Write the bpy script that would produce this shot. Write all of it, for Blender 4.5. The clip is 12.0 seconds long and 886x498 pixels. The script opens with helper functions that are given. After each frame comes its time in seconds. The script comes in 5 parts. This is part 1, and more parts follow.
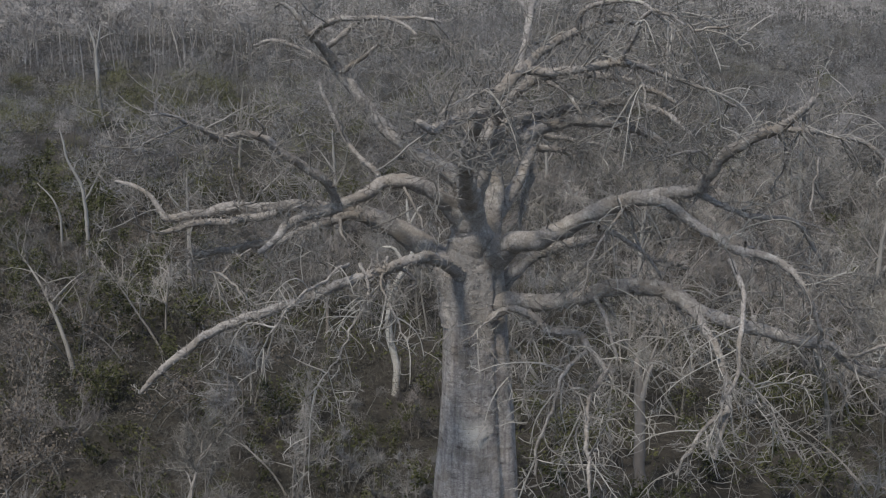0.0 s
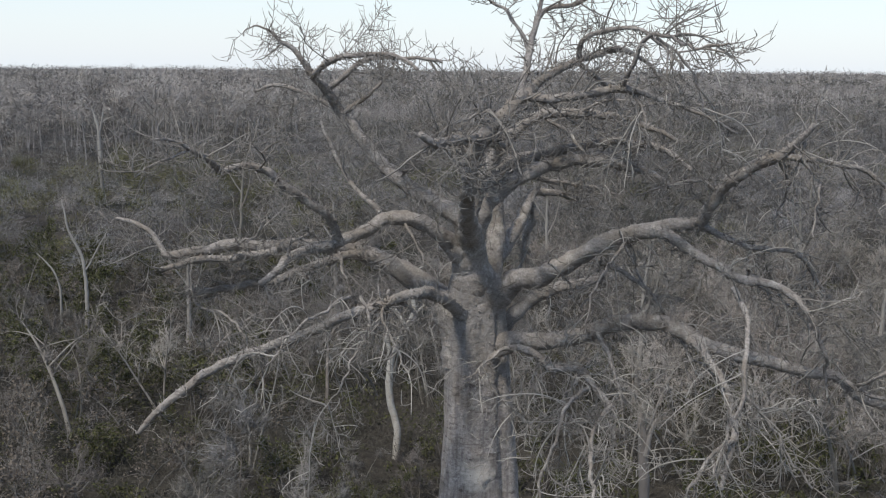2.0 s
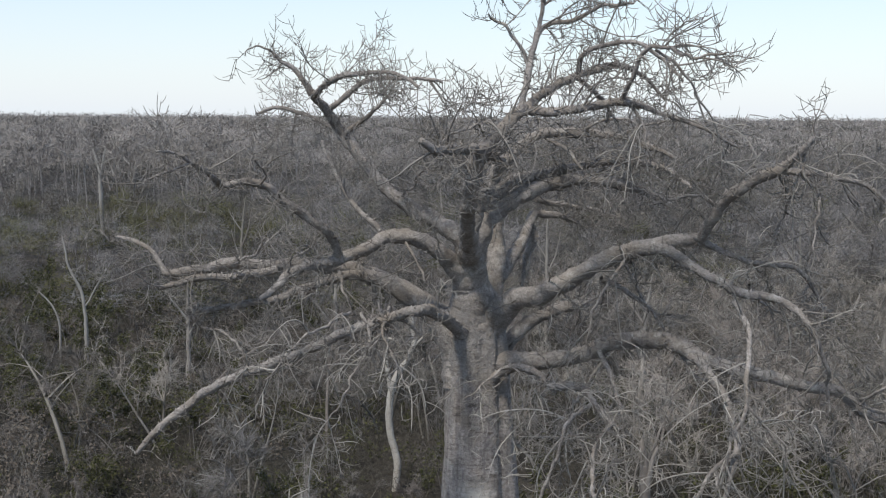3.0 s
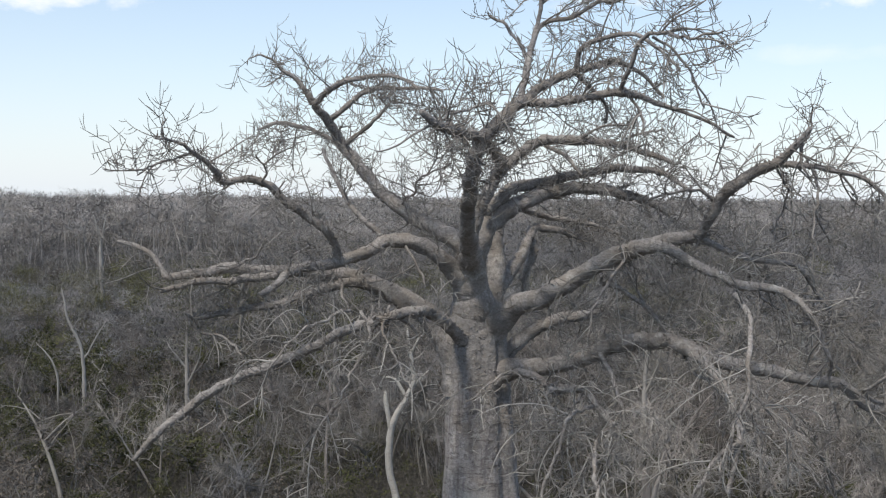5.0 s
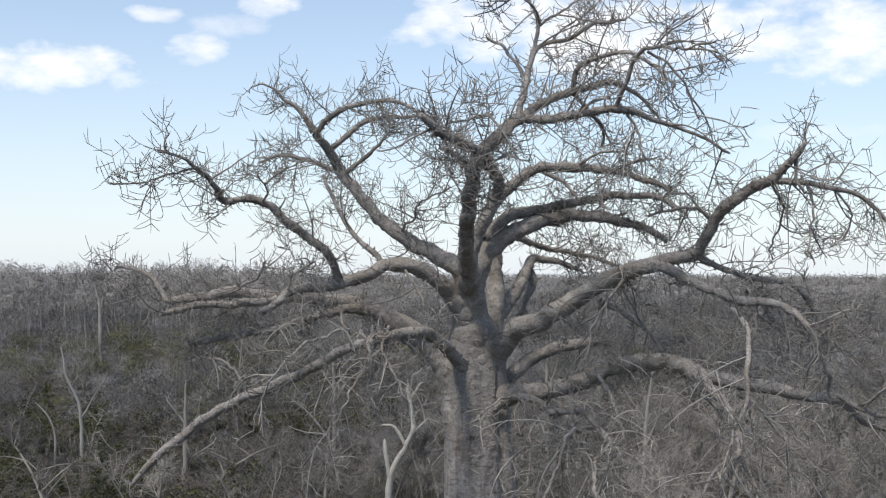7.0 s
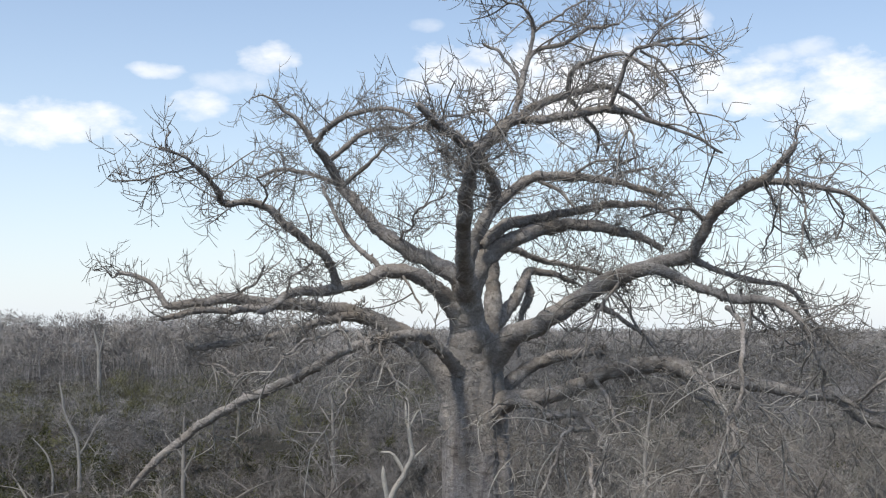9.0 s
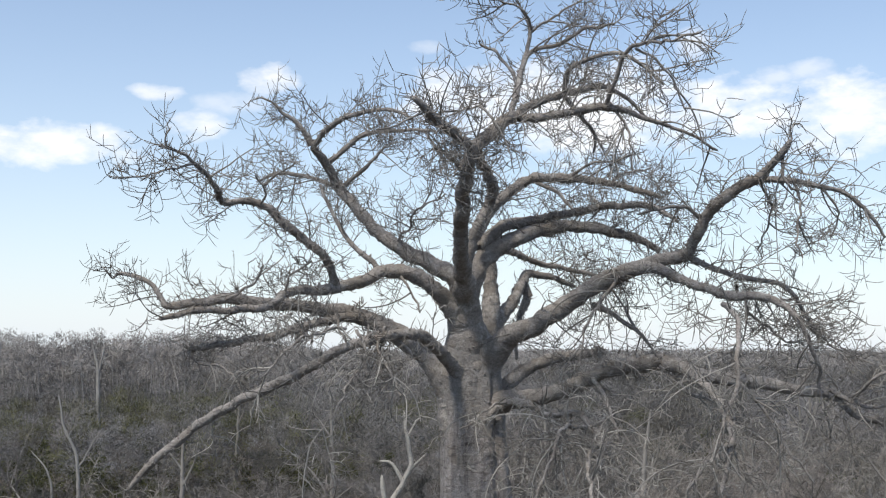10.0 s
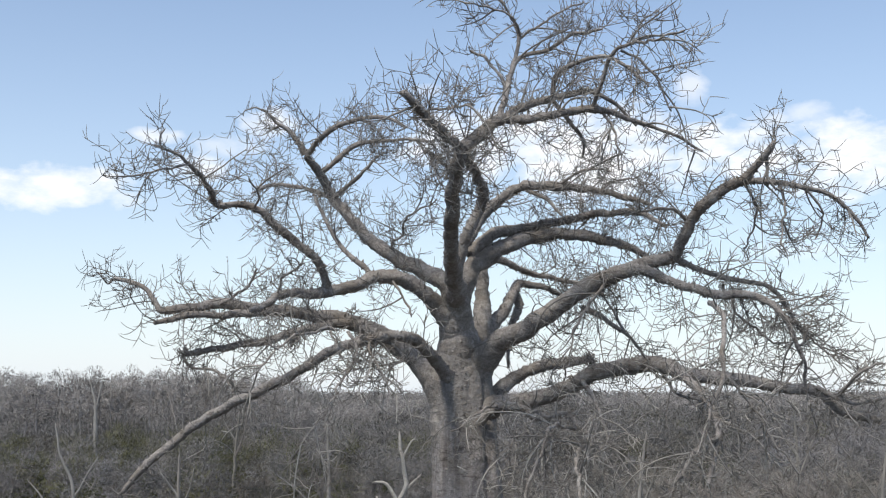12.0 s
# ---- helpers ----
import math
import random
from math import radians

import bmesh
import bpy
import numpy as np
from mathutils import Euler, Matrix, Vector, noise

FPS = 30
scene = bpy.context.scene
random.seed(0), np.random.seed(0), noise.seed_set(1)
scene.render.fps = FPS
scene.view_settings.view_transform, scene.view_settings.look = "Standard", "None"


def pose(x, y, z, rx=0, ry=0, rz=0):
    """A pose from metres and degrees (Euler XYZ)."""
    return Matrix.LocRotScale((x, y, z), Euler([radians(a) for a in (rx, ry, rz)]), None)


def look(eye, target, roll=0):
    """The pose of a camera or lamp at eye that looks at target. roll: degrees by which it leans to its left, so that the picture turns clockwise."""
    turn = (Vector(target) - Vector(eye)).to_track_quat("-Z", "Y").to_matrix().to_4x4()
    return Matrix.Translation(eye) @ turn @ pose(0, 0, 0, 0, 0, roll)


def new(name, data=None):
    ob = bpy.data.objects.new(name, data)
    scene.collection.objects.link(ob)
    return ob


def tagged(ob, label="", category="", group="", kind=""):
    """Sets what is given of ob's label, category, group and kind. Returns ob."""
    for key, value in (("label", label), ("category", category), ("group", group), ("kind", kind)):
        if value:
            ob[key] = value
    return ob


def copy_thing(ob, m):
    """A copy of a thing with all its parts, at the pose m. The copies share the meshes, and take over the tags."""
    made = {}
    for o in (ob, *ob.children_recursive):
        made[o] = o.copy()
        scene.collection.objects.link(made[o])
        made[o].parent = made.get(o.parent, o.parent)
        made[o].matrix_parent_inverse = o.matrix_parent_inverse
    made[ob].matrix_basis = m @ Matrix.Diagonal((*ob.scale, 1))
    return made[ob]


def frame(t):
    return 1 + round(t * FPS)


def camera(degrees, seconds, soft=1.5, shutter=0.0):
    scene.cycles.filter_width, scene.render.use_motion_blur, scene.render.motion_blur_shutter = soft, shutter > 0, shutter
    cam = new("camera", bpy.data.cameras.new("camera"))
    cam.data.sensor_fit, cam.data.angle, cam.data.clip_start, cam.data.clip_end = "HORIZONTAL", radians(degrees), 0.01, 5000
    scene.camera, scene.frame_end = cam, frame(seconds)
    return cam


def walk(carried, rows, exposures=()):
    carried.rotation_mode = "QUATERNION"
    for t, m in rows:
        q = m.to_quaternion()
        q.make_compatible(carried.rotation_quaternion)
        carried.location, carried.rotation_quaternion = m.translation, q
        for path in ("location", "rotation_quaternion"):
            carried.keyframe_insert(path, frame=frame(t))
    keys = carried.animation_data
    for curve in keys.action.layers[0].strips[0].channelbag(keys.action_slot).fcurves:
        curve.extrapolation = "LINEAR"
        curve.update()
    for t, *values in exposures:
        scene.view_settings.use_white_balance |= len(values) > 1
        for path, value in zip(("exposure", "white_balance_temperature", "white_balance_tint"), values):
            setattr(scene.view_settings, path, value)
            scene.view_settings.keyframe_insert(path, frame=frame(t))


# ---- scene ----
from mathutils.bvhtree import BVHTree

cam = camera(39.90, 12.0, soft=1.2)
PATH = [
    (0, pose(-0.436, -33.481, 20.274, 77.254, -0.479, 0.401)),
    (0.5, pose(-0.441, -33.515, 19.926, 78.309, -0.46, 0.397)),
    (1, pose(-0.446, -33.551, 19.563, 79.376, -0.441, 0.392)),
    (1.5, pose(-0.453, -33.590, 19.210, 80.447, -0.422, 0.387)),
    (2, pose(-0.461, -33.631, 18.837, 81.518, -0.403, 0.383)),
    (2.5, pose(-0.473, -33.673, 18.473, 82.590, -0.384, 0.378)),
    (3, pose(-0.470, -33.718, 18.095, 83.697, -0.365, 0.374)),
    (3.5, pose(-0.466, -33.765, 17.663, 84.823, -0.346, 0.369)),
    (4, pose(-0.459, -33.814, 17.124, 85.708, -0.327, 0.365)),
    (4.5, pose(-0.456, -33.865, 16.560, 86.541, -0.308, 0.361)),
    (5, pose(-0.466, -33.919, 16.052, 87.514, -0.289, 0.356)),
    (5.5, pose(-0.468, -33.974, 15.601, 88.526, -0.27, 0.352)),
    (6, pose(-0.460, -34.031, 15.253, 89.412, -0.252, 0.348)),
    (6.5, pose(-0.456, -34.091, 14.969, 90.236, -0.233, 0.344)),
    (7, pose(-0.447, -34.152, 14.624, 91.156, -0.214, 0.340)),
    (7.5, pose(-0.433, -34.216, 14.286, 92.016, -0.195, 0.336)),
    (8, pose(-0.417, -34.282, 13.933, 92.676, -0.176, 0.332)),
    (8.5, pose(-0.399, -34.350, 13.598, 93.216, -0.157, 0.329)),
    (9, pose(-0.381, -34.420, 13.316, 93.717, -0.138, 0.325)),
    (9.5, pose(-0.355, -34.492, 13.037, 94.210, -0.119, 0.321)),
    (10, pose(-0.326, -34.566, 12.743, 94.702, -0.1, 0.318)),
    (10.5, pose(-0.291, -34.642, 12.425, 95.270, -0.081, 0.314)),
    (11, pose(-0.235, -34.721, 12.167, 95.756, -0.062, 0.311)),
    (11.5, pose(-0.168, -34.801, 11.911, 96.268, -0.043, 0.307)),
    (12, pose(-0.098, -34.884, 11.693, 96.697, -0.024, 0.304)),
]
# the exposure hardly changes on the way down
EXPOSURES = ((0.0, 0.30), (3.0, 0.30), (7.0, 0.30), (12.0, 0.32))
walk(cam, PATH, EXPOSURES)

# ---------------------------------------------------------------- sky and sun
SUN_AZ, SUN_EL = 212.0, 55.0     # degrees clockwise from +y, and above the horizon
world = bpy.data.worlds.new("sky")
scene.world = world
world.use_nodes = True
wt = world.node_tree
background = wt.nodes["Background"]


def wnode(kind, op="", a=None, b=None, c=None, clamp=False):
    n = wt.nodes.new(kind)
    if op:
        n.operation = op
        if kind == "ShaderNodeMath":
            n.use_clamp = clamp
    for i, v in enumerate((a, b, c)):
        if v is None:
            continue
        if isinstance(v, (int, float)):
            n.inputs[i].default_value = v
        else:
            wt.links.new(v, n.inputs[i])
    return n.outputs[0]


def wmath(op, a, b=None, c=None, clamp=False):
    return wnode("ShaderNodeMath", op, a, b, c, clamp)


sky_tex = wt.nodes.new("ShaderNodeTexSky")
sky_tex.sky_type = "NISHITA"
sky_tex.sun_disc = False
sky_tex.sun_elevation = radians(SUN_EL)
sky_tex.sun_rotation = radians(SUN_AZ)
sky_tex.altitude = 200
sky_tex.air_density = 1.0
sky_tex.dust_density = 0.4
sky_tex.ozone_density = 2.0

coords = wt.nodes.new("ShaderNodeTexCoord").outputs["Generated"]
split = wt.nodes.new("ShaderNodeSeparateXYZ")
wt.links.new(coords, split.inputs[0])
azimuth = wmath("MULTIPLY", wmath("ARCTAN2", split.outputs[0], split.outputs[1]), 57.29578)
elevation = wmath("MULTIPLY", wmath("ARCSINE", split.outputs[2]), 57.29578)

# pale dust haze that thins with height
haze = wmath("POWER", 2.718, wmath("MULTIPLY", wmath("MAXIMUM", elevation, 0.0), -0.10))
hazed = wt.nodes.new("ShaderNodeMixRGB")
hazed.inputs[2].default_value = (5.1, 5.55, 6.15, 1)
wt.links.new(wmath("MULTIPLY", haze, 0.86), hazed.inputs[0])
wt.links.new(sky_tex.outputs[0], hazed.inputs[1])

# a thin white veil high overhead
veiled = wt.nodes.new("ShaderNodeMixRGB")
veiled.inputs[2].default_value = (3.1, 3.3, 3.6, 1)
wt.links.new(wmath("MULTIPLY", wmath("DIVIDE", wmath("SUBTRACT", elevation, 20.0), 25.0, clamp=True), 0.55), veiled.inputs[0])
wt.links.new(hazed.outputs[0], veiled.inputs[1])

# fair-weather clouds: azimuth, elevation, half width, half height (degrees), thickness
CLOUDS = (
    (-17.9, 9.1, 3.4, 1.15, 1.0), (-11.8, 10.3, 1.5, 0.75, 0.8), (-8.7, 12.5, 1.6, 0.75, 0.9),
    (-13.8, 11.7, 1.3, 0.4, 0.7), (-10.3, 11.3, 1.8, 0.6, 0.4), (-1.1, 14.1, 0.8, 0.35, 0.35),
    (2.4, 11.7, 4.8, 1.9, 0.95), (6.6, 11.0, 5.2, 2.5, 1.0), (13.2, 11.0, 4.0, 1.5, 1.0), (18.6, 10.4, 4.4, 1.9, 1.0),
    (16.8, 12.6, 1.3, 0.5, 0.5), (15.0, 12.3, 1.0, 0.6, 0.5), (11.4, 13.9, 0.9, 0.9, 0.6), (17.0, 6.4, 3.0, 0.5, 0.25),
    (-40, 14, 7, 2.4, 1.0), (38, 12, 8, 2.5, 1.0), (70, 18, 9, 4, 1.0), (-95, 22, 11, 5, 1.0), (130, 25, 12, 5, 1.0), (-150, 30, 12, 6, 1.0),
)
puffs = wt.nodes.new("ShaderNodeTexNoise")
puffs.inputs["Scale"].default_value = 34.0
puffs.inputs["Detail"].default_value = 6.0
puffs.inputs["Roughness"].default_value = 0.55
squash = wt.nodes.new("ShaderNodeMapping")
squash.inputs["Scale"].default_value = (1, 1, 2.0)
wt.links.new(coords, squash.inputs[0])
wt.links.new(squash.outputs[0], puffs.inputs[0])
billow = wmath("MULTIPLY", wmath("SUBTRACT", puffs.outputs[0], 0.5), 3.3)
cover = None
for az, el, half_w, half_h, thick in CLOUDS:
    dx = wmath("DIVIDE", wmath("SUBTRACT", azimuth, az), half_w)
    dy = wmath("DIVIDE", wmath("SUBTRACT", elevation, el), half_h)
    far = wmath("ADD", wmath("MULTIPLY", dx, dx), wmath("MULTIPLY", dy, dy))
    body = wmath("ADD", wmath("SUBTRACT", 1.05, far), billow)
    veil = wmath("MULTIPLY", wmath("SMOOTH_MIN", wmath("MULTIPLY", body, 0.75, clamp=True), 1.0, 0.3), thick)
    cover = veil if cover is None else wmath("MAXIMUM", cover, veil)
clouded = wt.nodes.new("ShaderNodeMixRGB")
clouded.inputs[2].default_value = (7.0, 7.0, 7.1, 1)
wt.links.new(cover, clouded.inputs[0])
wt.links.new(veiled.outputs[0], clouded.inputs[1])
wt.links.new(clouded.outputs[0], background.inputs[0])
background.inputs[1].default_value = 0.13

sun = new("sun", bpy.data.lights.new("sun", "SUN"))
sun.data.energy = 2.7
sun.data.angle = radians(8.0)
sun.data.color = (1.0, 0.93, 0.82)
sun.matrix_basis = look((80 * math.sin(radians(SUN_AZ)) * math.cos(radians(SUN_EL)), 80 * math.cos(radians(SUN_AZ)) * math.cos(radians(SUN_EL)),
                         80 * math.sin(radians(SUN_EL))), (0, 0, 0))


# ---------------------------------------------------------------- materials
def material(name, roughness=0.9):
    m = bpy.data.materials.new(name)
    m.use_nodes = True
    bsdf = m.node_tree.nodes["Principled BSDF"]
    bsdf.inputs["Roughness"].default_value = roughness
    bsdf.inputs["Specular IOR Level"].default_value = 0.2
    return m, m.node_tree, bsdf


def ramp(nt, source, stops):
    r = nt.nodes.new("ShaderNodeValToRGB")
    e = r.color_ramp.elements
    while len(e) < len(stops):
        e.new(0.5)
    for k, (at, colour) in zip(e, stops):
        k.position, k.color = at, (*colour, 1)
    nt.links.new(source, r.inputs[0])
    return r.outputs[0]


def noise_tex(nt, scale, detail=5.0, stretch=(1, 1, 1), rough=0.6):
    co = nt.nodes.new("ShaderNodeTexCoord")
    mp = nt.nodes.new("ShaderNodeMapping")
    mp.inputs["Scale"].default_value = stretch
    n = nt.nodes.new("ShaderNodeTexNoise")
    n.inputs["Scale"].default_value = scale
    n.inputs["Detail"].default_value = detail
    n.inputs["Roughness"].default_value = rough
    nt.links.new(co.outputs["Object"], mp.inputs[0])
    nt.links.new(mp.outputs[0], n.inputs[0])
    return n.outputs[0]


def mix(nt, factor, a, b, kind="MIX"):
    n = nt.nodes.new("ShaderNodeMixRGB")
    n.blend_type = kind
    for i, v in enumerate((factor, a, b)):
        if isinstance(v, (int, float)):
            n.inputs[i].default_value = v
        elif isinstance(v, tuple):
            n.inputs[i].default_value = (*v, 1)
        else:
            nt.links.new(v, n.inputs[i])
    return n.outputs[0]


def bump(nt, bsdf, height, strength, distance):
    b = nt.nodes.new("ShaderNodeBump")
    b.inputs["Strength"].default_value = strength
    b.inputs["Distance"].default_value = distance
    nt.links.new(height, b.inputs["Height"])
    nt.links.new(b.outputs[0], bsdf.inputs["Normal"])


def baobab_bark(name, old, worn=None):
    """Grey bark: pale lichen, brown scars and dark folds; streaked and flaking where it is old."""
    m, nt, bsdf = material(name, 0.85)
    grain = noise_tex(nt, 11.0, 7.0, (1, 1, 1.3), 0.7)
    blotch = noise_tex(nt, 1.1, 5.0)
    wrinkle = noise_tex(nt, 2.2, 6.0, (1, 1, 1.7) if old else (1, 1, 3.0), 0.7)
    streak = noise_tex(nt, 3.2, 6.0, (2.2, 2.2, 0.22))
    pits = noise_tex(nt, 24.0, 3.0)
    base = ramp(nt, grain, [(0.28, (0.165, 0.150, 0.141)), (0.5, (0.303, 0.282, 0.268)), (0.75, (0.448, 0.424, 0.405))])
    base = mix(nt, ramp(nt, blotch, [(0.45, (0, 0, 0)), (0.62, (0.75, 0.75, 0.75))]), base, (0.215, 0.19, 0.163))
    lichen_noise = noise_tex(nt, 2.6, 8.0, rough=0.7)
    lichen = ramp(nt, lichen_noise, [(0.54, (0, 0, 0)), (0.64, (0.8, 0.8, 0.8))])
    base = mix(nt, lichen, base, (0.36, 0.348, 0.33) if old else (0.43, 0.412, 0.385))
    if old:
        base = mix(nt, 0.85, base, ramp(nt, streak, [(0.32, (0.55, 0.55, 0.60)), (0.5, (1.0, 1.0, 1.03)), (0.7, (1.3, 1.29, 1.29))]), "MULTIPLY")
    if worn:
        base = mix(nt, 0.75, base, worn)
    base = mix(nt, 0.35 if old else 0.55, base, ramp(nt, pits, [(0.3, (0.45, 0.43, 0.4)), (0.5, (1, 1, 1))]), "MULTIPLY")
    if old:
        # cracks across the bark
        crack = noise_tex(nt, 1.6, 7.0, (1, 1, 4.5), 0.7)
        base = mix(nt, 0.8, base, ramp(nt, crack, [(0.36, (0.42, 0.40, 0.40)), (0.44, (1, 1, 1)), (0.60, (1, 1, 1)), (0.70, (1.3, 1.29, 1.27))]), "MULTIPLY")
        # a worn pale patch on the belly, and brown flaking bark round the fork
        co = nt.nodes.new("ShaderNodeTexCoord").outputs["Object"]
        away = nt.nodes.new("ShaderNodeVectorMath")
        away.operation = "DISTANCE"
        away.inputs[1].default_value = (0.30, -1.1, 7.62)
        nt.links.new(co, away.inputs[0])
        near = mix(nt, 0.6, away.outputs["Value"], lichen_noise)
        base = mix(nt, ramp(nt, near, [(0.36, (0.8, 0.8, 0.8)), (0.52, (0, 0, 0))]), base, (0.50, 0.485, 0.46))
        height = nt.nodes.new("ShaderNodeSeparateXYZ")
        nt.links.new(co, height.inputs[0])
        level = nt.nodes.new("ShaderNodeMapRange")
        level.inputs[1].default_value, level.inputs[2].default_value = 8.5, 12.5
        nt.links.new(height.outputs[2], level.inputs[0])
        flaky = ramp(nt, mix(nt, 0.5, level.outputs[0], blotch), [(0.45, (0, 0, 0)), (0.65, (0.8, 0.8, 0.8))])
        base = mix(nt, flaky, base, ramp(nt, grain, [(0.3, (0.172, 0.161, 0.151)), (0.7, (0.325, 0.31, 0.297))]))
    nt.links.new(mix(nt, 0.6, base, ramp(nt, wrinkle, [(0.3, (0.85, 0.85, 0.85) if old else (0.6, 0.6, 0.6)), (0.5, (1, 1, 1))]), "MULTIPLY"), bsdf.inputs["Base Color"])
    bump(nt, bsdf, mix(nt, 0.5, mix(nt, 0.4, grain, pits), wrinkle), 1.0, 0.10 if old else 0.07)
    return m


def twig_mat(name, dark, light, tint=None):
    """Thin bare wood; each object takes its own shade."""
    m, nt, bsdf = material(name, 0.9)
    info = nt.nodes.new("ShaderNodeObjectInfo")
    isle = nt.nodes.new("ShaderNodeNewGeometry").outputs["Random Per Island"]
    base = mix(nt, isle, dark, light)
    if tint:
        base = mix(nt, ramp(nt, info.outputs["Random"], [(0.0, (0, 0, 0)), (1.0, (0.85, 0.85, 0.85))]), base, tint)
        shade = ramp(nt, info.outputs["Random"], [(0.0, (0.9, 0.9, 0.9)), (0.3, (0.62, 0.61, 0.57)), (0.62, (1.0, 1.0, 1.0)), (0.8, (0.75, 0.72, 0.72)), (1.0, (1.1, 1.1, 1.12))])
        base = mix(nt, 1.0, base, shade, "MULTIPLY")
    nt.links.new(mix(nt, 0.6, base, ramp(nt, noise_tex(nt, 0.7, 4.0), [(0.3, (0.55, 0.53, 0.52)), (0.65, (1, 1, 1))]), "MULTIPLY"), bsdf.inputs["Base Color"])
    return m


def wood_stuff_mat(name, pale=0.0):
    """Distant bare woodland, its colour drifting between grey, brown and dull olive stands."""
    m, nt, bsdf = material(name, 0.95)
    isle = nt.nodes.new("ShaderNodeNewGeometry").outputs["Random Per Island"]
    stand = noise_tex(nt, 0.035, 6.0)
    tree = noise_tex(nt, 0.2, 2.0)
    base = ramp(nt, stand, [(0.34, (0.12, 0.12, 0.075)), (0.43, (0.17, 0.155, 0.125)), (0.52, (0.20, 0.196, 0.193)), (0.60, (0.165, 0.157, 0.154)), (0.68, (0.22, 0.20, 0.178))])
    base = mix(nt, ramp(nt, tree, [(0.42, (0, 0, 0)), (0.62, (0.8, 0.8, 0.8))]), base, (0.243, 0.236, 0.232))
    # pale wash that puts distance haze into the base colour
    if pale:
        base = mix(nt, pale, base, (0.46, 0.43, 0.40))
    base = mix(nt, 0.9, base, ramp(nt, noise_tex(nt, 0.06, 4.0), [(0.38, (0.5, 0.5, 0.52)), (0.6, (1.12, 1.12, 1.14))]), "MULTIPLY")
    nt.links.new(mix(nt, 1.0, base, ramp(nt, isle, [(0.0, (0.88, 0.88, 0.88)), (0.85, (1.04, 1.04, 1.04)), (1.0, (1.1, 1.1, 1.1))]), "MULTIPLY"), bsdf.inputs["Base Color"])
    return m


def leaf_mat(name, dark, light):
    m, nt, bsdf = material(name, 0.7)
    isle = nt.nodes.new("ShaderNodeNewGeometry").outputs["Random Per Island"]
    nt.links.new(ramp(nt, isle, [(0.0, dark), (1.0, light)]), bsdf.inputs["Base Color"])
    return m


def litter_mat(name):
    m, nt, bsdf = material(name, 1.0)
    big, small = noise_tex(nt, 0.06, 6.0), noise_tex(nt, 2.5, 6.0)
    base = ramp(nt, big, [(0.35, (0.032, 0.033, 0.026)), (0.5, (0.05, 0.046, 0.040)), (0.65, (0.078, 0.071, 0.063))])
    nt.links.new(mix(nt, 0.8, base, ramp(nt, small, [(0.3, (0.4, 0.4, 0.4)), (0.7, (1.1, 1.05, 1.0))]), "MULTIPLY"), bsdf.inputs["Base Color"])
    bump(nt, bsdf, small, 0.8, 0.12)
    return m


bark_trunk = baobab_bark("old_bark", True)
bark_limb = baobab_bark("limb_bark", False)
twig_baobab = twig_mat("baobab_twig", (0.17, 0.16, 0.148), (0.31, 0.296, 0.278))
# drooping branchlets, paler than the other baobab twigs
twig_drape = twig_mat("pale_baobab_twig", (0.24, 0.23, 0.212), (0.46, 0.442, 0.412))
twig_grey = twig_mat("grey_twig", (0.185, 0.181, 0.18), (0.365, 0.36, 0.36), (0.205, 0.188, 0.17))
stem_grey = twig_mat("grey_stem", (0.27, 0.262, 0.248), (0.43, 0.42, 0.40), (0.245, 0.225, 0.20))
stem_dark = twig_mat("dark_stem", (0.13, 0.125, 0.115), (0.22, 0.212, 0.198))
twig_pale = twig_mat("pale_twig", (0.30, 0.288, 0.27), (0.50, 0.485, 0.46), (0.34, 0.31, 0.275))
# low twigs darkened: deep shade between the trees is put into their colour
twig_low = twig_mat("shaded_undergrowth_twig", (0.05, 0.048, 0.042), (0.20, 0.193, 0.18), (0.085, 0.077, 0.06))
wood_grey = twig_mat("weathered_wood", (0.27, 0.262, 0.248), (0.34, 0.33, 0.312))
wood_dead = baobab_bark("bleached_wood", False, (0.46, 0.44, 0.40))
leaf_olive = leaf_mat("olive_leaf", (0.034, 0.038, 0.016), (0.095, 0.097, 0.042))
leaf_dull = leaf_mat("dull_olive_leaf", (0.05, 0.055, 0.025), (0.15, 0.145, 0.075))
leaf_brown = leaf_mat("withered_leaf", (0.075, 0.062, 0.05), (0.18, 0.155, 0.13))
far_wood = wood_stuff_mat("far_wood")
# the same wood with the haze of distance mixed into its colour
hazed_wood = wood_stuff_mat("haze_tinted_far_wood", 0.5)
litter = litter_mat("leaf_litter")


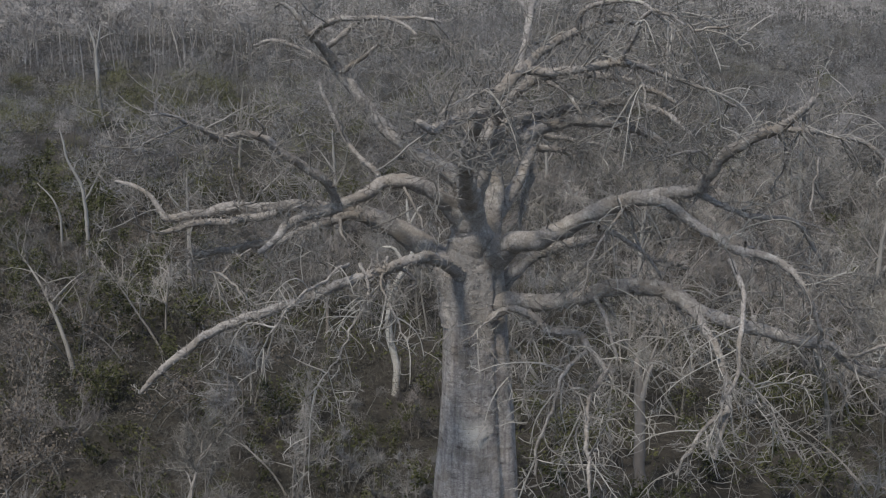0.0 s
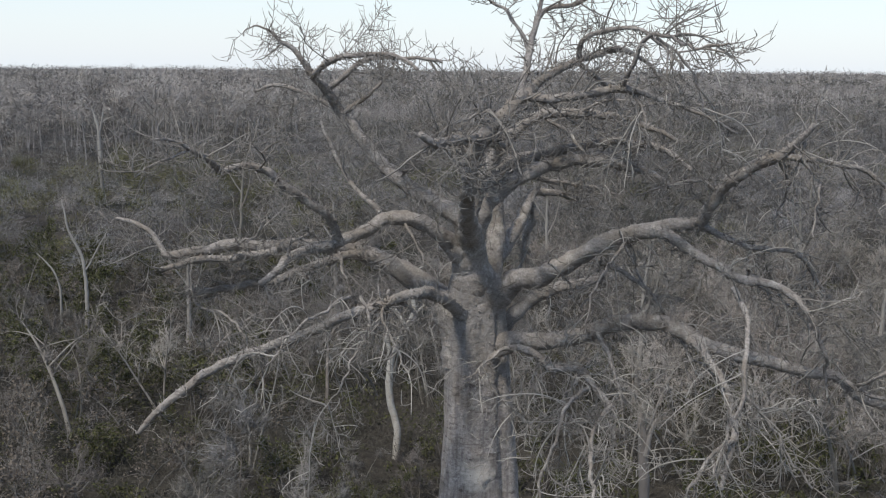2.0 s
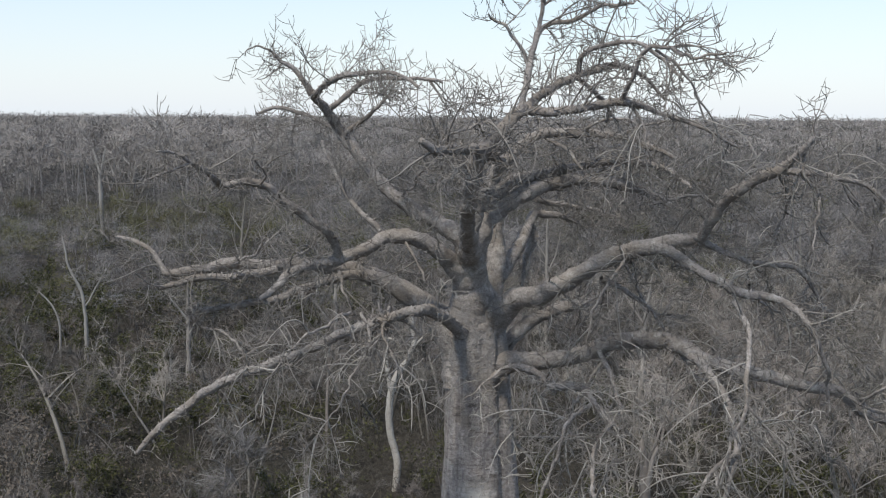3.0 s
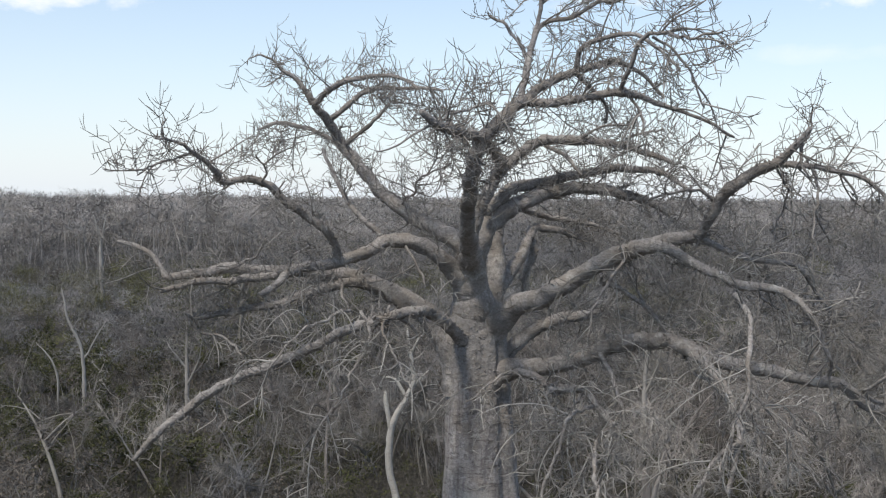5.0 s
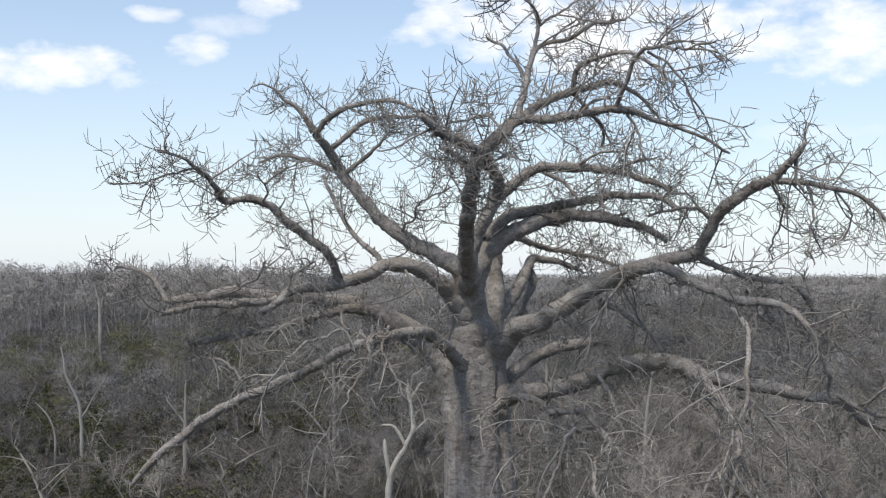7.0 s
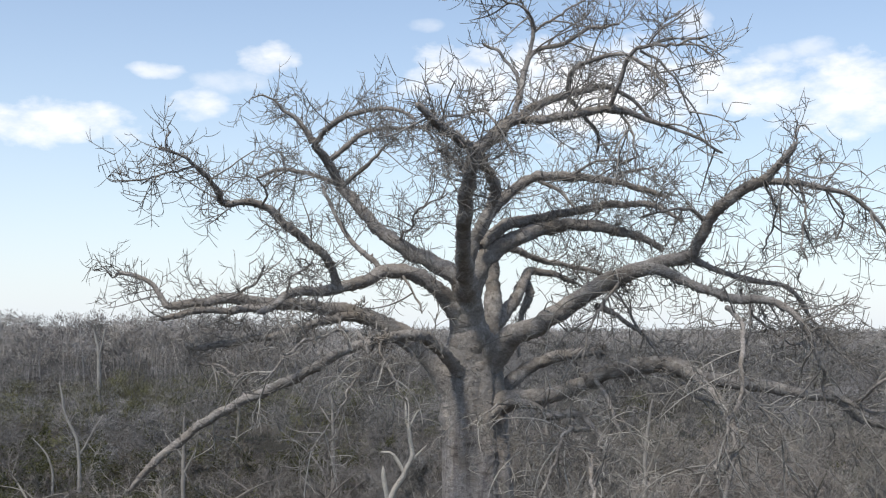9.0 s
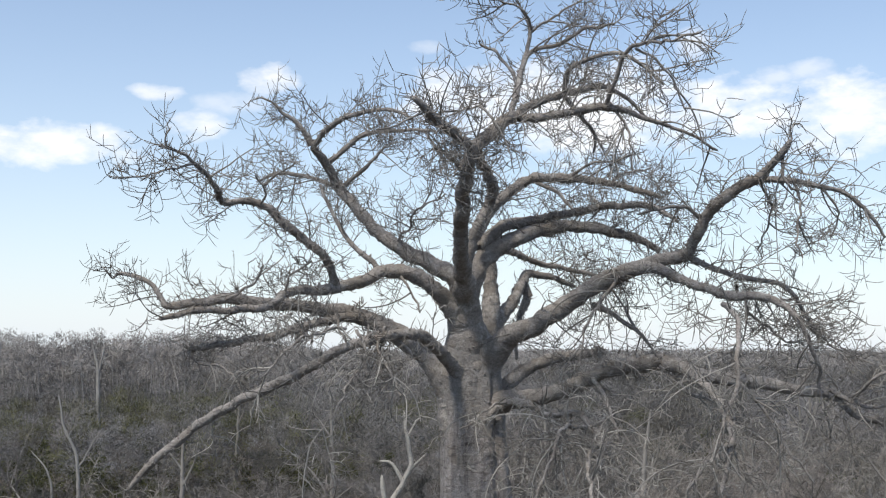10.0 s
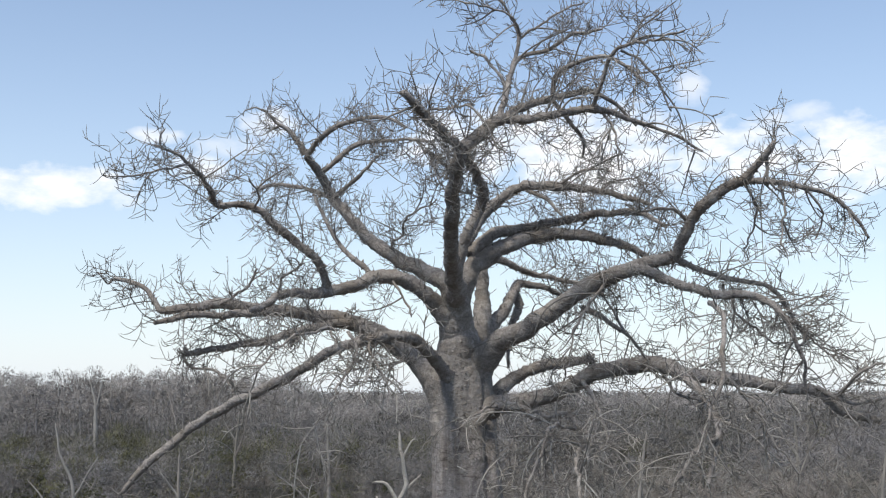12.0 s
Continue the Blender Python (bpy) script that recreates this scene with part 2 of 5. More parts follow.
# ---------------------------------------------------------------- mesh helpers
class Soup:
    """Vertices and faces gathered for one mesh."""

    def __init__(self):
        self.v, self.f = [], []

    def tube(self, points, radii, sides, tip=False, lumps=0.0):
        """A tube along points; with tip it ends in a point, with lumps its skin is uneven."""
        v, f = self.v, self.f
        n = len(points)
        first = len(v)
        ang = [(math.cos(2 * math.pi * k / sides), math.sin(2 * math.pi * k / sides)) for k in range(sides)]
        side = None
        for i, (p, r) in enumerate(zip(points, radii)):
            way = points[min(i + 1, n - 1)] - points[max(i - 1, 0)]
            if way.length < 1e-6:
                way = Vector((0, 0, 1))
            way = way.normalized()
            if side is None:
                side = way.cross(Vector((0.31, 0.87, 0.39)))
                if side.length < 0.1:
                    side = way.cross(Vector((0.9, -0.1, 0.4)))
            else:
                side = side - way * side.dot(way)
            side = side.normalized()
            other = way.cross(side)
            if tip and i == n - 1:
                v.append(tuple(p))
                continue
            if lumps:
                bark = lumps * min(1.0, 0.22 / max(r, 0.01))
            for c, s in ang:
                if lumps:
                    q = p + (side * c + other * s) * r
                    r = radii[i] * (1 + bark * noise.noise(q * 4.5) + 0.6 * bark * noise.noise(q * 13.0) + 0.3 * bark * noise.noise(q * 31.0))
                v.append((p.x + r * (side.x * c + other.x * s), p.y + r * (side.y * c + other.y * s), p.z + r * (side.z * c + other.z * s)))
        rings = n - 1 if tip else n
        for i in range(rings - 1):
            a = first + i * sides
            for k in range(sides):
                l = (k + 1) % sides
                f.append((a + k, a + l, a + sides + l, a + sides + k))
        a = first + (rings - 1) * sides
        for k in range(sides):
            if tip:
                f.append((a + k, a + (k + 1) % sides, first + rings * sides))
        if not tip:
            f.append(tuple(a + k for k in range(sides)))

    def sliver(self, p, way, width, facing=Vector((0.2, 1.0, 0.3))):
        """One hair-thin far twig, its flat side turned to facing."""
        k = len(self.v)
        across = way.cross(facing)
        across *= width / max(across.length, 1e-6)
        self.v += [tuple(p - across), tuple(p + across), tuple(p + way)]
        self.f.append((k, k + 1, k + 2))

    def leaf(self, p, size, rng):
        a = Vector((rng.gauss(0, 1), rng.gauss(0, 1), rng.gauss(0, 0.7))).normalized() * size
        b = a.cross(Vector((rng.gauss(0, 1), rng.gauss(0, 1), rng.gauss(0, 1)))).normalized() * size * 0.55
        d = a.cross(b).normalized() * size * 0.25
        k = len(self.v)
        self.v += [tuple(p - a * 0.2), tuple(p + a * 0.5 + b + d), tuple(p + a * 1.2), tuple(p + a * 0.5 - b + d)]
        self.f += [(k, k + 1, k + 2), (k, k + 2, k + 3)]

    def mesh(self, name, mat, smooth=True):
        me = bpy.data.meshes.new(name)
        me.from_pydata(self.v, [], self.f)
        me.materials.append(mat)
        if smooth:
            me.polygons.foreach_set("use_smooth", [True] * len(me.polygons))
        me.update()
        return me


def part(name, soup, mat, parent, label="", kind="", smooth=True):
    ob = new(name, soup.mesh(name, mat, smooth))
    ob.parent = parent
    return tagged(ob, label, kind=kind)


def glide(ctrl, step):
    """Points and radii along a smooth curve through control points (x, y, z, r)."""
    pts, rad = [], []
    c = [Vector(q[:3]) for q in ctrl]
    r = [q[3] for q in ctrl]
    for i in range(len(c) - 1):
        p0, p1, p2, p3 = c[max(i - 1, 0)], c[i], c[i + 1], c[min(i + 2, len(c) - 1)]
        n = max(2, int((p2 - p1).length / step))
        for k in range(n):
            t = k / n
            pts.append(0.5 * (2 * p1 + (p2 - p0) * t + (2 * p0 - 5 * p1 + 4 * p2 - p3) * t * t + (3 * p1 - p0 - 3 * p2 + p3) * t ** 3))
            rad.append(r[i] + (r[i + 1] - r[i]) * t)
    pts.append(c[-1])
    rad.append(r[-1])
    return pts, rad


# ---------------------------------------------------------------- ground
def ground_height(x, y):
    return 1.2 * noise.noise(Vector((x * 0.012, y * 0.012, 3.7))) * min(1.0, math.hypot(x, y) / 60)


axis = sorted({round(s * (2.0 * k + 0.0009 * k ** 3.25), 2) for k in range(76) for s in (-1, 1)} | {s * far for far in (1700, 2400, 3500, 5000, 8000) for s in (-1, 1)})
ground_v = [(x, y, ground_height(x, y)) for y in axis for x in axis]
m_ = len(axis)
ground_f = [(j * m_ + i, j * m_ + i + 1, (j + 1) * m_ + i + 1, (j + 1) * m_ + i) for j in range(m_ - 1) for i in range(m_ - 1)]
ground_me = bpy.data.meshes.new("ground")
ground_me.from_pydata(ground_v, [], ground_f)
ground_me.materials.append(litter)
tagged(new("ground", ground_me), "dry brown leaf litter under bare woodland", "ground", kind="structure")


# ---------------------------------------------------------------- the great baobab
baobab = tagged(new("baobab_tree"), "huge leafless grey baobab with a swollen trunk and drooping limbs", "tree")
rng = random.Random(7)


def knobbly(pts, rad, amount, seed):
    """Lets a limb swell, pinch and waver a little."""
    out_p, out_r = [], []
    for i, (p, r) in enumerate(zip(pts, rad)):
        q = p * 1.7 + Vector((seed, 0, 0))
        wave = Vector((noise.noise(q), noise.noise(q + Vector((9, 0, 0))), noise.noise(q + Vector((0, 9, 0)))))
        kink = Vector((noise.noise(q * 2.3), noise.noise(q * 2.3 + Vector((5, 0, 0))), noise.noise(q * 2.3 + Vector((0, 5, 0)))))
        slim = max(0.0, 1 - r / 0.055) * min(1.0, i / 6)
        out_p.append(p + wave * (min(0.07, r * 0.7) + 0.2 * slim) + kink * 0.13 * slim)
        out_r.append(r * (1 + amount * noise.noise(p * 2.6 + Vector((seed, 4, 0))) + 0.5 * amount * noise.noise(p * 7.0 + Vector((seed, 0, 4)))))
    return out_p, out_r


def arc(start, way, length, steps, lift, rng, wobble):
    """A curved shoot from start; lift bends it up, or down where negative."""
    pts = [start]
    d = way.normalized()
    turn = Vector((rng.gauss(0, wobble), rng.gauss(0, wobble), rng.gauss(0, wobble) + lift))
    for k in range(steps):
        d = (d + turn + Vector((rng.gauss(0, wobble), rng.gauss(0, wobble), rng.gauss(0, wobble))) * 0.5).normalized()
        pts.append(pts[-1] + d * (length / steps))
    return pts


def side_way(d, rng):
    return d.cross(Vector((rng.gauss(0, 1), rng.gauss(0, 1), rng.gauss(0, 1)))).normalized()


def bow(start, way, length, steps, first, last, rng, curl):
    """A smoothly bowed twig; its lift goes from first at the foot to last at the tip."""
    pts = [start]
    d = way.normalized()
    turn = side_way(d, rng) * rng.gauss(0, curl)
    for k in range(steps):
        kink = Vector((rng.gauss(0, 0.055), rng.gauss(0, 0.055), rng.gauss(0, 0.055)))
        d = (d + kink + (turn + Vector((0, 0, first + (last - first) * k / steps))) * (6 / steps)).normalized()
        pts.append(pts[-1] + d * (length / steps))
    return pts


def on_path(path, u):
    i = min(int(u * (len(path) - 1)), len(path) - 2)
    return path[i].lerp(path[i + 1], u * (len(path) - 1) - i), (path[i + 1] - path[i]).normalized()


def shoots(soup, pts, rad, per_metre, start, length, up, hang, rng):
    """Bowed branchlets along a limb; blunt twigs of even thickness turn up from them like claws."""
    total = sum((b - a).length for a, b in zip(pts, pts[1:]))
    for _ in range(max(3, int(total * per_metre * 0.38))):
        u = start + (1 - start) * rng.random() ** 0.8
        i = min(int(u * (len(pts) - 1)), len(pts) - 2)
        p, along = pts[i], (pts[i + 1] - pts[i]).normalized()
        size = length * rng.uniform(0.6, 1.95) * (1.15 - 0.35 * u)
        thick = min(0.0150, 0.35 * rad[i] + 0.005) * rng.uniform(0.8, 1.1)
        down = rng.random() < hang
        ring = side_way(along, rng)
        if down:
            way, first, last = ring + along * 0.6 + Vector((0, 0, 0.15)), -0.26, 0.10
            size *= 1.1
        else:
            way, first, last = ring + along * rng.uniform(0.3, 1.0) + Vector((0, 0, up * rng.uniform(-0.7, 0.9))), rng.uniform(-0.12, 0.05), 0.26
        path = bow(p, way, size, 8, first, last, rng, 0.10)
        soup.tube(path, [thick * (1 - 0.04 * k) for k in range(9)], 3, True)
        rods = [(path, int(1.5 + size * (3.0 if down else 3.6)), 0.2)]
        for k in range(int(1.2 + size * (1.8 if down else 2.3))):
            q, d = on_path(path, rng.uniform(0.2, 0.95))
            rod = bow(q, side_way(d, rng) + d * 0.7, rng.uniform(0.35, 0.85), 6, rng.uniform(-0.15, 0.05) if not down else -0.12,
                      rng.uniform(0.1, 0.34), rng, 0.14)
            soup.tube(rod, (0.0100, 0.0098, 0.0095, 0.0092, 0.009, 0.0088, 0.0), 3, True)
            rods.append((rod, 3, 0.15))
        for rod, number, low in rods:
            for k in range(number):
                q, d = on_path(rod, rng.uniform(low, 1.0))
                twig = bow(q, side_way(d, rng) + d * 0.45, rng.uniform(0.18, 0.6), 5, rng.uniform(-0.1, 0.1), rng.uniform(0.1, 0.36), rng, 0.10)
                soup.tube(twig, (0.0088, 0.0086, 0.0084, 0.0082, 0.008, 0.0), 3, True)


def drapery(soup, pts, number, start, longest, rng):
    """Branchlets that arch out from a limb, hang down in curtains and hook at their tips."""
    for _ in range(number):
        p, along = on_path(pts, start + (1 - start) * rng.random())
        size = rng.uniform(0.7, longest)
        path = bow(p, side_way(along, rng) * 0.7 + along * 0.6 + Vector((0, -0.1, 0.15)), size, 11, 0.0, -0.55, rng, 0.12)
        thick = rng.uniform(0.016, 0.028)
        soup.tube(path, [thick * (1 - 0.05 * k) for k in range(12)], 4, True)
        for _ in range(int(1 + size * 2.4)):
            q, d = on_path(path, rng.uniform(0.15, 1.0))
            rod = bow(q, side_way(d, rng) + d * 0.6 + Vector((0, 0, 0.2)), rng.uniform(0.3, 1.0), 7, 0.08, -0.45, rng, 0.14)
            soup.tube(rod, (0.0125, 0.012, 0.0118, 0.0115, 0.011, 0.0105, 0.010, 0.0), 3, True)
            for _ in range(2):
                q2, d2 = on_path(rod, rng.uniform(0.15, 1.0))
                twig = bow(q2, side_way(d2, rng) + d2 * 0.5, rng.uniform(0.12, 0.42), 4, rng.uniform(-0.2, 0.05), rng.uniform(-0.1, 0.3), rng, 0.12)
                soup.tube(twig, (0.011, 0.0105, 0.010, 0.0095, 0.0), 3, True)


def limb(ctrl, per_metre, start, length, up, hang, parent=None):
    k = rng.random() * 50
    ctrl = [(x, y, z, r * (0.84 + 0.16 * min(1.0, max(0.0, (r - 0.28) / 0.2)))) for x, y, z, r in ctrl]
    pts, rad = knobbly(*glide(ctrl, 0.07), 0.10, k)
    wood = Soup()
    for _ in range(int(len(pts) * 1.5)):
        i = rng.randrange(len(pts) - 1)
        if rad[i] > 0.07:
            d = side_way((pts[i + 1] - pts[i]).normalized(), rng)
            foot = pts[i].lerp(pts[i + 1], rng.random()) + d * rad[i] * 0.85
            wood.tube([foot, foot + d * rng.uniform(0.02, 0.05), foot + (d + Vector((0, 0, 0.3))) * rng.uniform(0.04, 0.08)], (0.035, 0.022, 0), 4, True)
    wood.tube(pts, rad, 22 if ctrl[0][3] > 0.2 else 12, True, 0.24 if ctrl[0][3] < 0.6 else 0.15)
    ob = part("limb" if parent is None else "branch", wood, bark_limb, parent or baobab)
    spray = Soup()
    shoots(spray, pts, rad, per_metre, start, length, up, hang, rng)
    # slender offshoots that reach into the gaps between the limbs
    total = sum((b - a).length for a, b in zip(pts, pts[1:]))
    for _ in range(int(total * min(per_metre, 6) * 0.10 + rng.random())):
        p, along = on_path(pts, rng.uniform(max(start, 0.15), 0.97))
        lift = rng.uniform(-0.25, 0.1)
        whip = bow(p, side_way(along, rng) + along * 0.6 + Vector((0, 0, rng.uniform(-0.5, 0.6))), rng.uniform(0.9, 1.9), 12, lift, -lift * rng.uniform(0.3, 1.4) + 0.06, rng, 0.12)
        gauge = [0.024 * (1 - 0.045 * k) for k in range(13)]
        spray.tube(whip, gauge, 4, True)
        shoots(spray, whip, gauge, 5.5, 0.15, 0.5, 0.4, hang * 0.6, rng)
    # short spurs all along the bark
    for _ in range(int(len(pts) * 0.65)):
        i = rng.randrange(len(pts) // 8, len(pts) - 1)
        d = side_way((pts[i + 1] - pts[i]).normalized(), rng)
        spur = arc(pts[i] + d * rad[i] * 0.9, d + Vector((0, 0, 0.3)), rng.uniform(0.08, 0.42), 4, rng.uniform(0.0, 0.35), rng, 0.1)
        spray.tube(spur, (0.011, 0.0095, 0.009, 0.0085, 0.0), 3, True)
    part("twig_spray", spray, twig_baobab, ob if parent is None else parent, kind="stuff")
    if hang >= 0.4:
        curtain = Soup()
        drapery(curtain, pts, 2 + int(total * (hang - 0.25) * (1.5 if hang > 0.6 else 1.2)), max(start, 0.15), 2.6 if hang > 0.6 else 1.8, rng)
        part("drooping_spray", curtain, twig_drape, ob if parent is None else parent, "pale drooping branchlets", kind="stuff")
    return ob


def branch(parent, ctrl, per_metre, start, length, up, hang):
    return limb(ctrl, per_metre, start, length, up, hang, parent)


def burr(parent, centre, size, number, fall):
    """A tangle of short gnarled spurs that crowds one place of a limb."""
    soup = Soup()
    c = Vector(centre)
    for _ in range(int(number * 0.55)):
        d = Vector((rng.gauss(0, 1), rng.gauss(0, 1), rng.gauss(0, 1))).normalized()
        knot = arc(c + d * size * rng.uniform(0.3, 0.95), d + Vector((rng.gauss(0, 0.5), rng.gauss(0, 0.5), fall)), rng.uniform(0.10, 0.34), 5, fall * 0.25, rng, 0.4)
        soup.tube(knot, (0.022, 0.019, 0.017, 0.015, 0.012, 0), 4, True)
    return part("burr", soup, bark_limb, parent, "tangle of short gnarled spurs", kind="stuff")


def bark_crust():
    """Flakes and nubs of dead bark round the fork, down the trunk's crease and on its old scars."""
    wood = [ob for ob in baobab.children if ob.name.split(".")[0] in ("trunk", "limb")]
    trees = [BVHTree.FromPolygons([v.co for v in ob.data.vertices], [p.vertices for p in ob.data.polygons]) for ob in wood]
    soup = Soup()
    r2 = random.Random(5)
    # x, z, spread in x and z, number
    for x, z, sx, sz, number in ((0.20, 12.15, 0.42, 0.45, 330), (0.55, 11.3, 0.35, 0.6, 200), (0.95, 10.7, 0.16, 0.7, 170), (1.05, 9.6, 0.12, 0.6, 120),
                                 (0.25, 10.15, 0.16, 0.12, 60), (0.62, 10.35, 0.14, 0.2, 60), (0.1, 9.2, 0.4, 0.5, 50), (-0.45, 11.6, 0.3, 0.4, 120), (0.3, 12.9, 0.35, 0.35, 120),
                                 (0.5, 8.2, 0.45, 0.8, 60), (1.5, 11.2, 0.5, 0.2, 90)):
        for _ in range(int(number * 0.42)):
            eye = Vector((r2.gauss(x, sx), -9.0, r2.gauss(z, sz)))
            best = None
            for tree in trees:
                spot, out, face, away = tree.ray_cast(eye, Vector((0, 1, 0)), 12.0)
                if spot is not None and (best is None or away < best[2]):
                    best = (spot, out, away)
            if best is None:
                continue
            spot, out = best[0], best[1] if best[1].y < 0 else -best[1]
            w = r2.uniform(0.012, 0.032)
            flake = arc(spot - out * 0.02, out + side_way(out, r2) * 0.9, r2.uniform(0.03, 0.085), 3, 0.1, r2, 0.35)
            soup.tube(flake, (w, w * 0.95, w * 0.6, 0), 5, True)
    return part("bark_crust", soup, bark_limb, baobab, "rough flaking crust of dead bark", kind="stuff")


def build_trunk():
    """A bottle-shaped trunk with soft lobes, folds, scars and a wide foot."""
    rings, sides = 190, 110
    soup = Soup()
    scars = [(-0.95, 9.9, 0.5, 0.08), (-0.85, 10.8, 0.5, 0.07), (-1.6, 11.7, 0.8, 0.025), (-1.55, 8.2, 0.3, 0.06), (-1.5, 7.4, 0.4, 0.05), (-1.9, 9.3, 0.30, 0.05), (-1.2, 10.2, 0.22, 0.06), (-1.75, 11.0, 0.26, 0.05), (-1.35, 7.6, 0.35, 0.05), (-2.2, 6.4, 0.3, 0.05), (-0.9, 8.8, 0.2, 0.06), (-1.6, 5.2, 0.4, 0.04)]
    for j in range(rings):
        z = -0.4 + (13.35 + 0.4) * j / (rings - 1)
        cx = 0.42 - 0.20 * max(0.0, (z - 8) / 5.3)
        r = np.interp(z, (-0.4, 0.5, 2, 5, 8.3, 10, 11.5, 12.6, 13.1, 13.35), (2.0, 1.65, 1.4, 1.25, 1.02, 0.92, 0.89, 0.80, 0.66, 0.45))
        for i in range(sides):
            a = 2 * math.pi * i / sides
            crease = math.remainder(a + 0.80 + 0.05 * math.sin(z * 0.9), 2 * math.pi)
            lobe = -0.15 * math.exp(-(crease / 0.13) ** 2) + 0.05 * math.cos(3 * a + 0.9) + 0.03 * math.cos(5 * a + 2.1 + 0.12 * z)
            q = Vector((math.cos(a) * 1.3, math.sin(a) * 1.3, z * 0.5))
            fold = 0.045 * noise.noise(q * 1.6) + 0.022 * noise.noise(Vector((q.x * 3.5, q.y * 3.5, z * 0.9))) + 0.016 * noise.noise(Vector((q.x * 5, q.y * 5, z * 2.4))) + 0.012 * noise.noise(q * 15)
            for at, sz, size, rise in scars:
                d = math.hypot((math.remainder(a - at, 2 * math.pi)) * r, (z - sz) * 2.2) / size
                if d < 1.6:
                    fold += rise * math.exp(-(d * 1.3) ** 2) * (0.6 + 1.6 * noise.noise(Vector((q.x * 6, q.y * 6, z * 9))))
            rr = r * (1 + lobe + fold)
            soup.v.append((cx + rr * math.cos(a), rr * math.sin(a), z))
    for j in range(rings - 1):
        for i in range(sides):
            k = (i + 1) % sides
            soup.f.append((j * sides + i, j * sides + k, (j + 1) * sides + k, (j + 1) * sides + i))
    soup.f.append(tuple((rings - 1) * sides + i for i in range(sides)))
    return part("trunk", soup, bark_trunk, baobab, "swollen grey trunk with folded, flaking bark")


build_trunk()
limb_a = limb([(0.13, -0.40, 13.93, 0.302), (-0.22, -0.50, 14.72, 0.302), (-0.70, -0.20, 15.04, 0.277), (-1.27, 0.10, 15.35, 0.260), (-1.85, 0.30, 15.71, 0.244), (-2.71, 1.00, 16.46, 0.210), (-3.50, 1.40, 17.37, 0.185), (-3.94, 1.00, 18.11, 0.151), (-4.32, 0.30, 18.62, 0.109)], 3, 0.15, 0.9, 0.5, 0.0)
br_a1 = branch(limb_a, [(-4.32, 0.30, 18.62, 0.138), (-4.46, 0.20, 18.94, 0.105), (-4.80, 0.20, 19.28, 0.08), (-5.15, 0.10, 19.52, 0.06), (-5.35, 0.0, 19.80, 0.04), (-5.75, -0.2, 19.88, 0.025), (-6.05, -0.3, 19.62, 0.015)], 8, 0.08, 0.48, 0.5, 0.0)
br_a2 = branch(limb_a, [(-4.29, 0.30, 18.59, 0.103), (-3.74, -0.60, 18.95, 0.092), (-2.85, -1.80, 19.14, 0.080), (-1.90, -2.40, 19.13, 0.058), (-1.28, -2.80, 18.76, 0.046)], 8, 0.08, 0.9, 0.5, 0.35)
br_a3 = branch(limb_a, [(-3.89, 1.00, 18.24, 0.092), (-3.31, 0.90, 18.68, 0.092), (-2.72, 0.80, 19.05, 0.080), (-1.54, 0.40, 19.07, 0.058), (-0.72, 0.20, 18.94, 0.046)], 8, 0.08, 0.9, 0.5, 0.35)
br_a4 = branch(limb_a, [(-3.53, 1.30, 17.53, 0.080), (-2.84, 0.80, 17.97, 0.069), (-2.45, 0.50, 18.33, 0.046), (-2.20, 0.40, 18.61, 0.034)], 9, 0.08, 0.7, 0.5, 0.0)
br_a5 = branch(limb_a, [(-3.63, 1.50, 17.55, 0.080), (-4.66, 2.60, 18.01, 0.069), (-5.82, 3.60, 18.27, 0.069), (-6.53, 3.90, 18.07, 0.034)], 9, 0.08, 0.7, 0.5, 0.0)
br_a6 = branch(limb_a, [(-2.02, 0.50, 15.68, 0.060), (-1.58, -0.30, 16.09, 0.040), (-1.24, -1.20, 16.54, 0.030), (-0.53, -2.00, 16.91, 0.025)], 8, 0.08, 0.7, 0.5, 0.0)
limb_b = limb([(0.23, 0.00, 12.43, 0.480), (-0.03, -0.40, 13.45, 0.380), (-0.30, -0.70, 13.92, 0.310), (-0.69, -1.00, 14.34, 0.269), (-1.16, -1.20, 14.68, 0.244), (-1.69, -1.40, 14.89, 0.227), (-2.30, -1.50, 14.77, 0.202), (-2.80, -2.00, 14.51, 0.185), (-3.36, -2.50, 14.35, 0.176), (-4.02, -3.20, 14.28, 0.151), (-4.44, -3.90, 14.13, 0.126), (-4.71, -4.40, 13.85, 0.101), (-5.01, -5.00, 13.68, 0.076)], 3, 0.2, 0.8, 0.5, 0.0)
br_b1 = branch(limb_b, [(-3.39, -2.50, 14.35, 0.140), (-3.42, -2.70, 14.71, 0.133), (-3.57, -3.10, 15.13, 0.133), (-3.94, -3.40, 15.46, 0.133), (-4.54, -3.80, 15.97, 0.125), (-5.15, -4.10, 16.40, 0.109), (-5.62, -4.30, 16.43, 0.094), (-5.94, -4.60, 16.36, 0.094), (-5.92, -5.40, 16.57, 0.086), (-6.03, -6.20, 16.82, 0.070), (-6.24, -6.80, 17.01, 0.055), (-6.52, -7.20, 17.24, 0.039), (-6.90, -7.60, 17.25, 0.023)], 7, 0.08, 0.72, 0.4, 0.3)
br_b2 = branch(limb_b, [(-2.32, -1.30, 14.89, 0.103), (-2.47, -1.30, 15.16, 0.092), (-2.96, -1.10, 15.53, 0.080), (-3.38, -0.80, 16.16, 0.069), (-3.81, -0.50, 16.95, 0.058), (-4.05, -0.30, 17.38, 0.046)], 7, 0.08, 0.8, 0.5, 0.0)
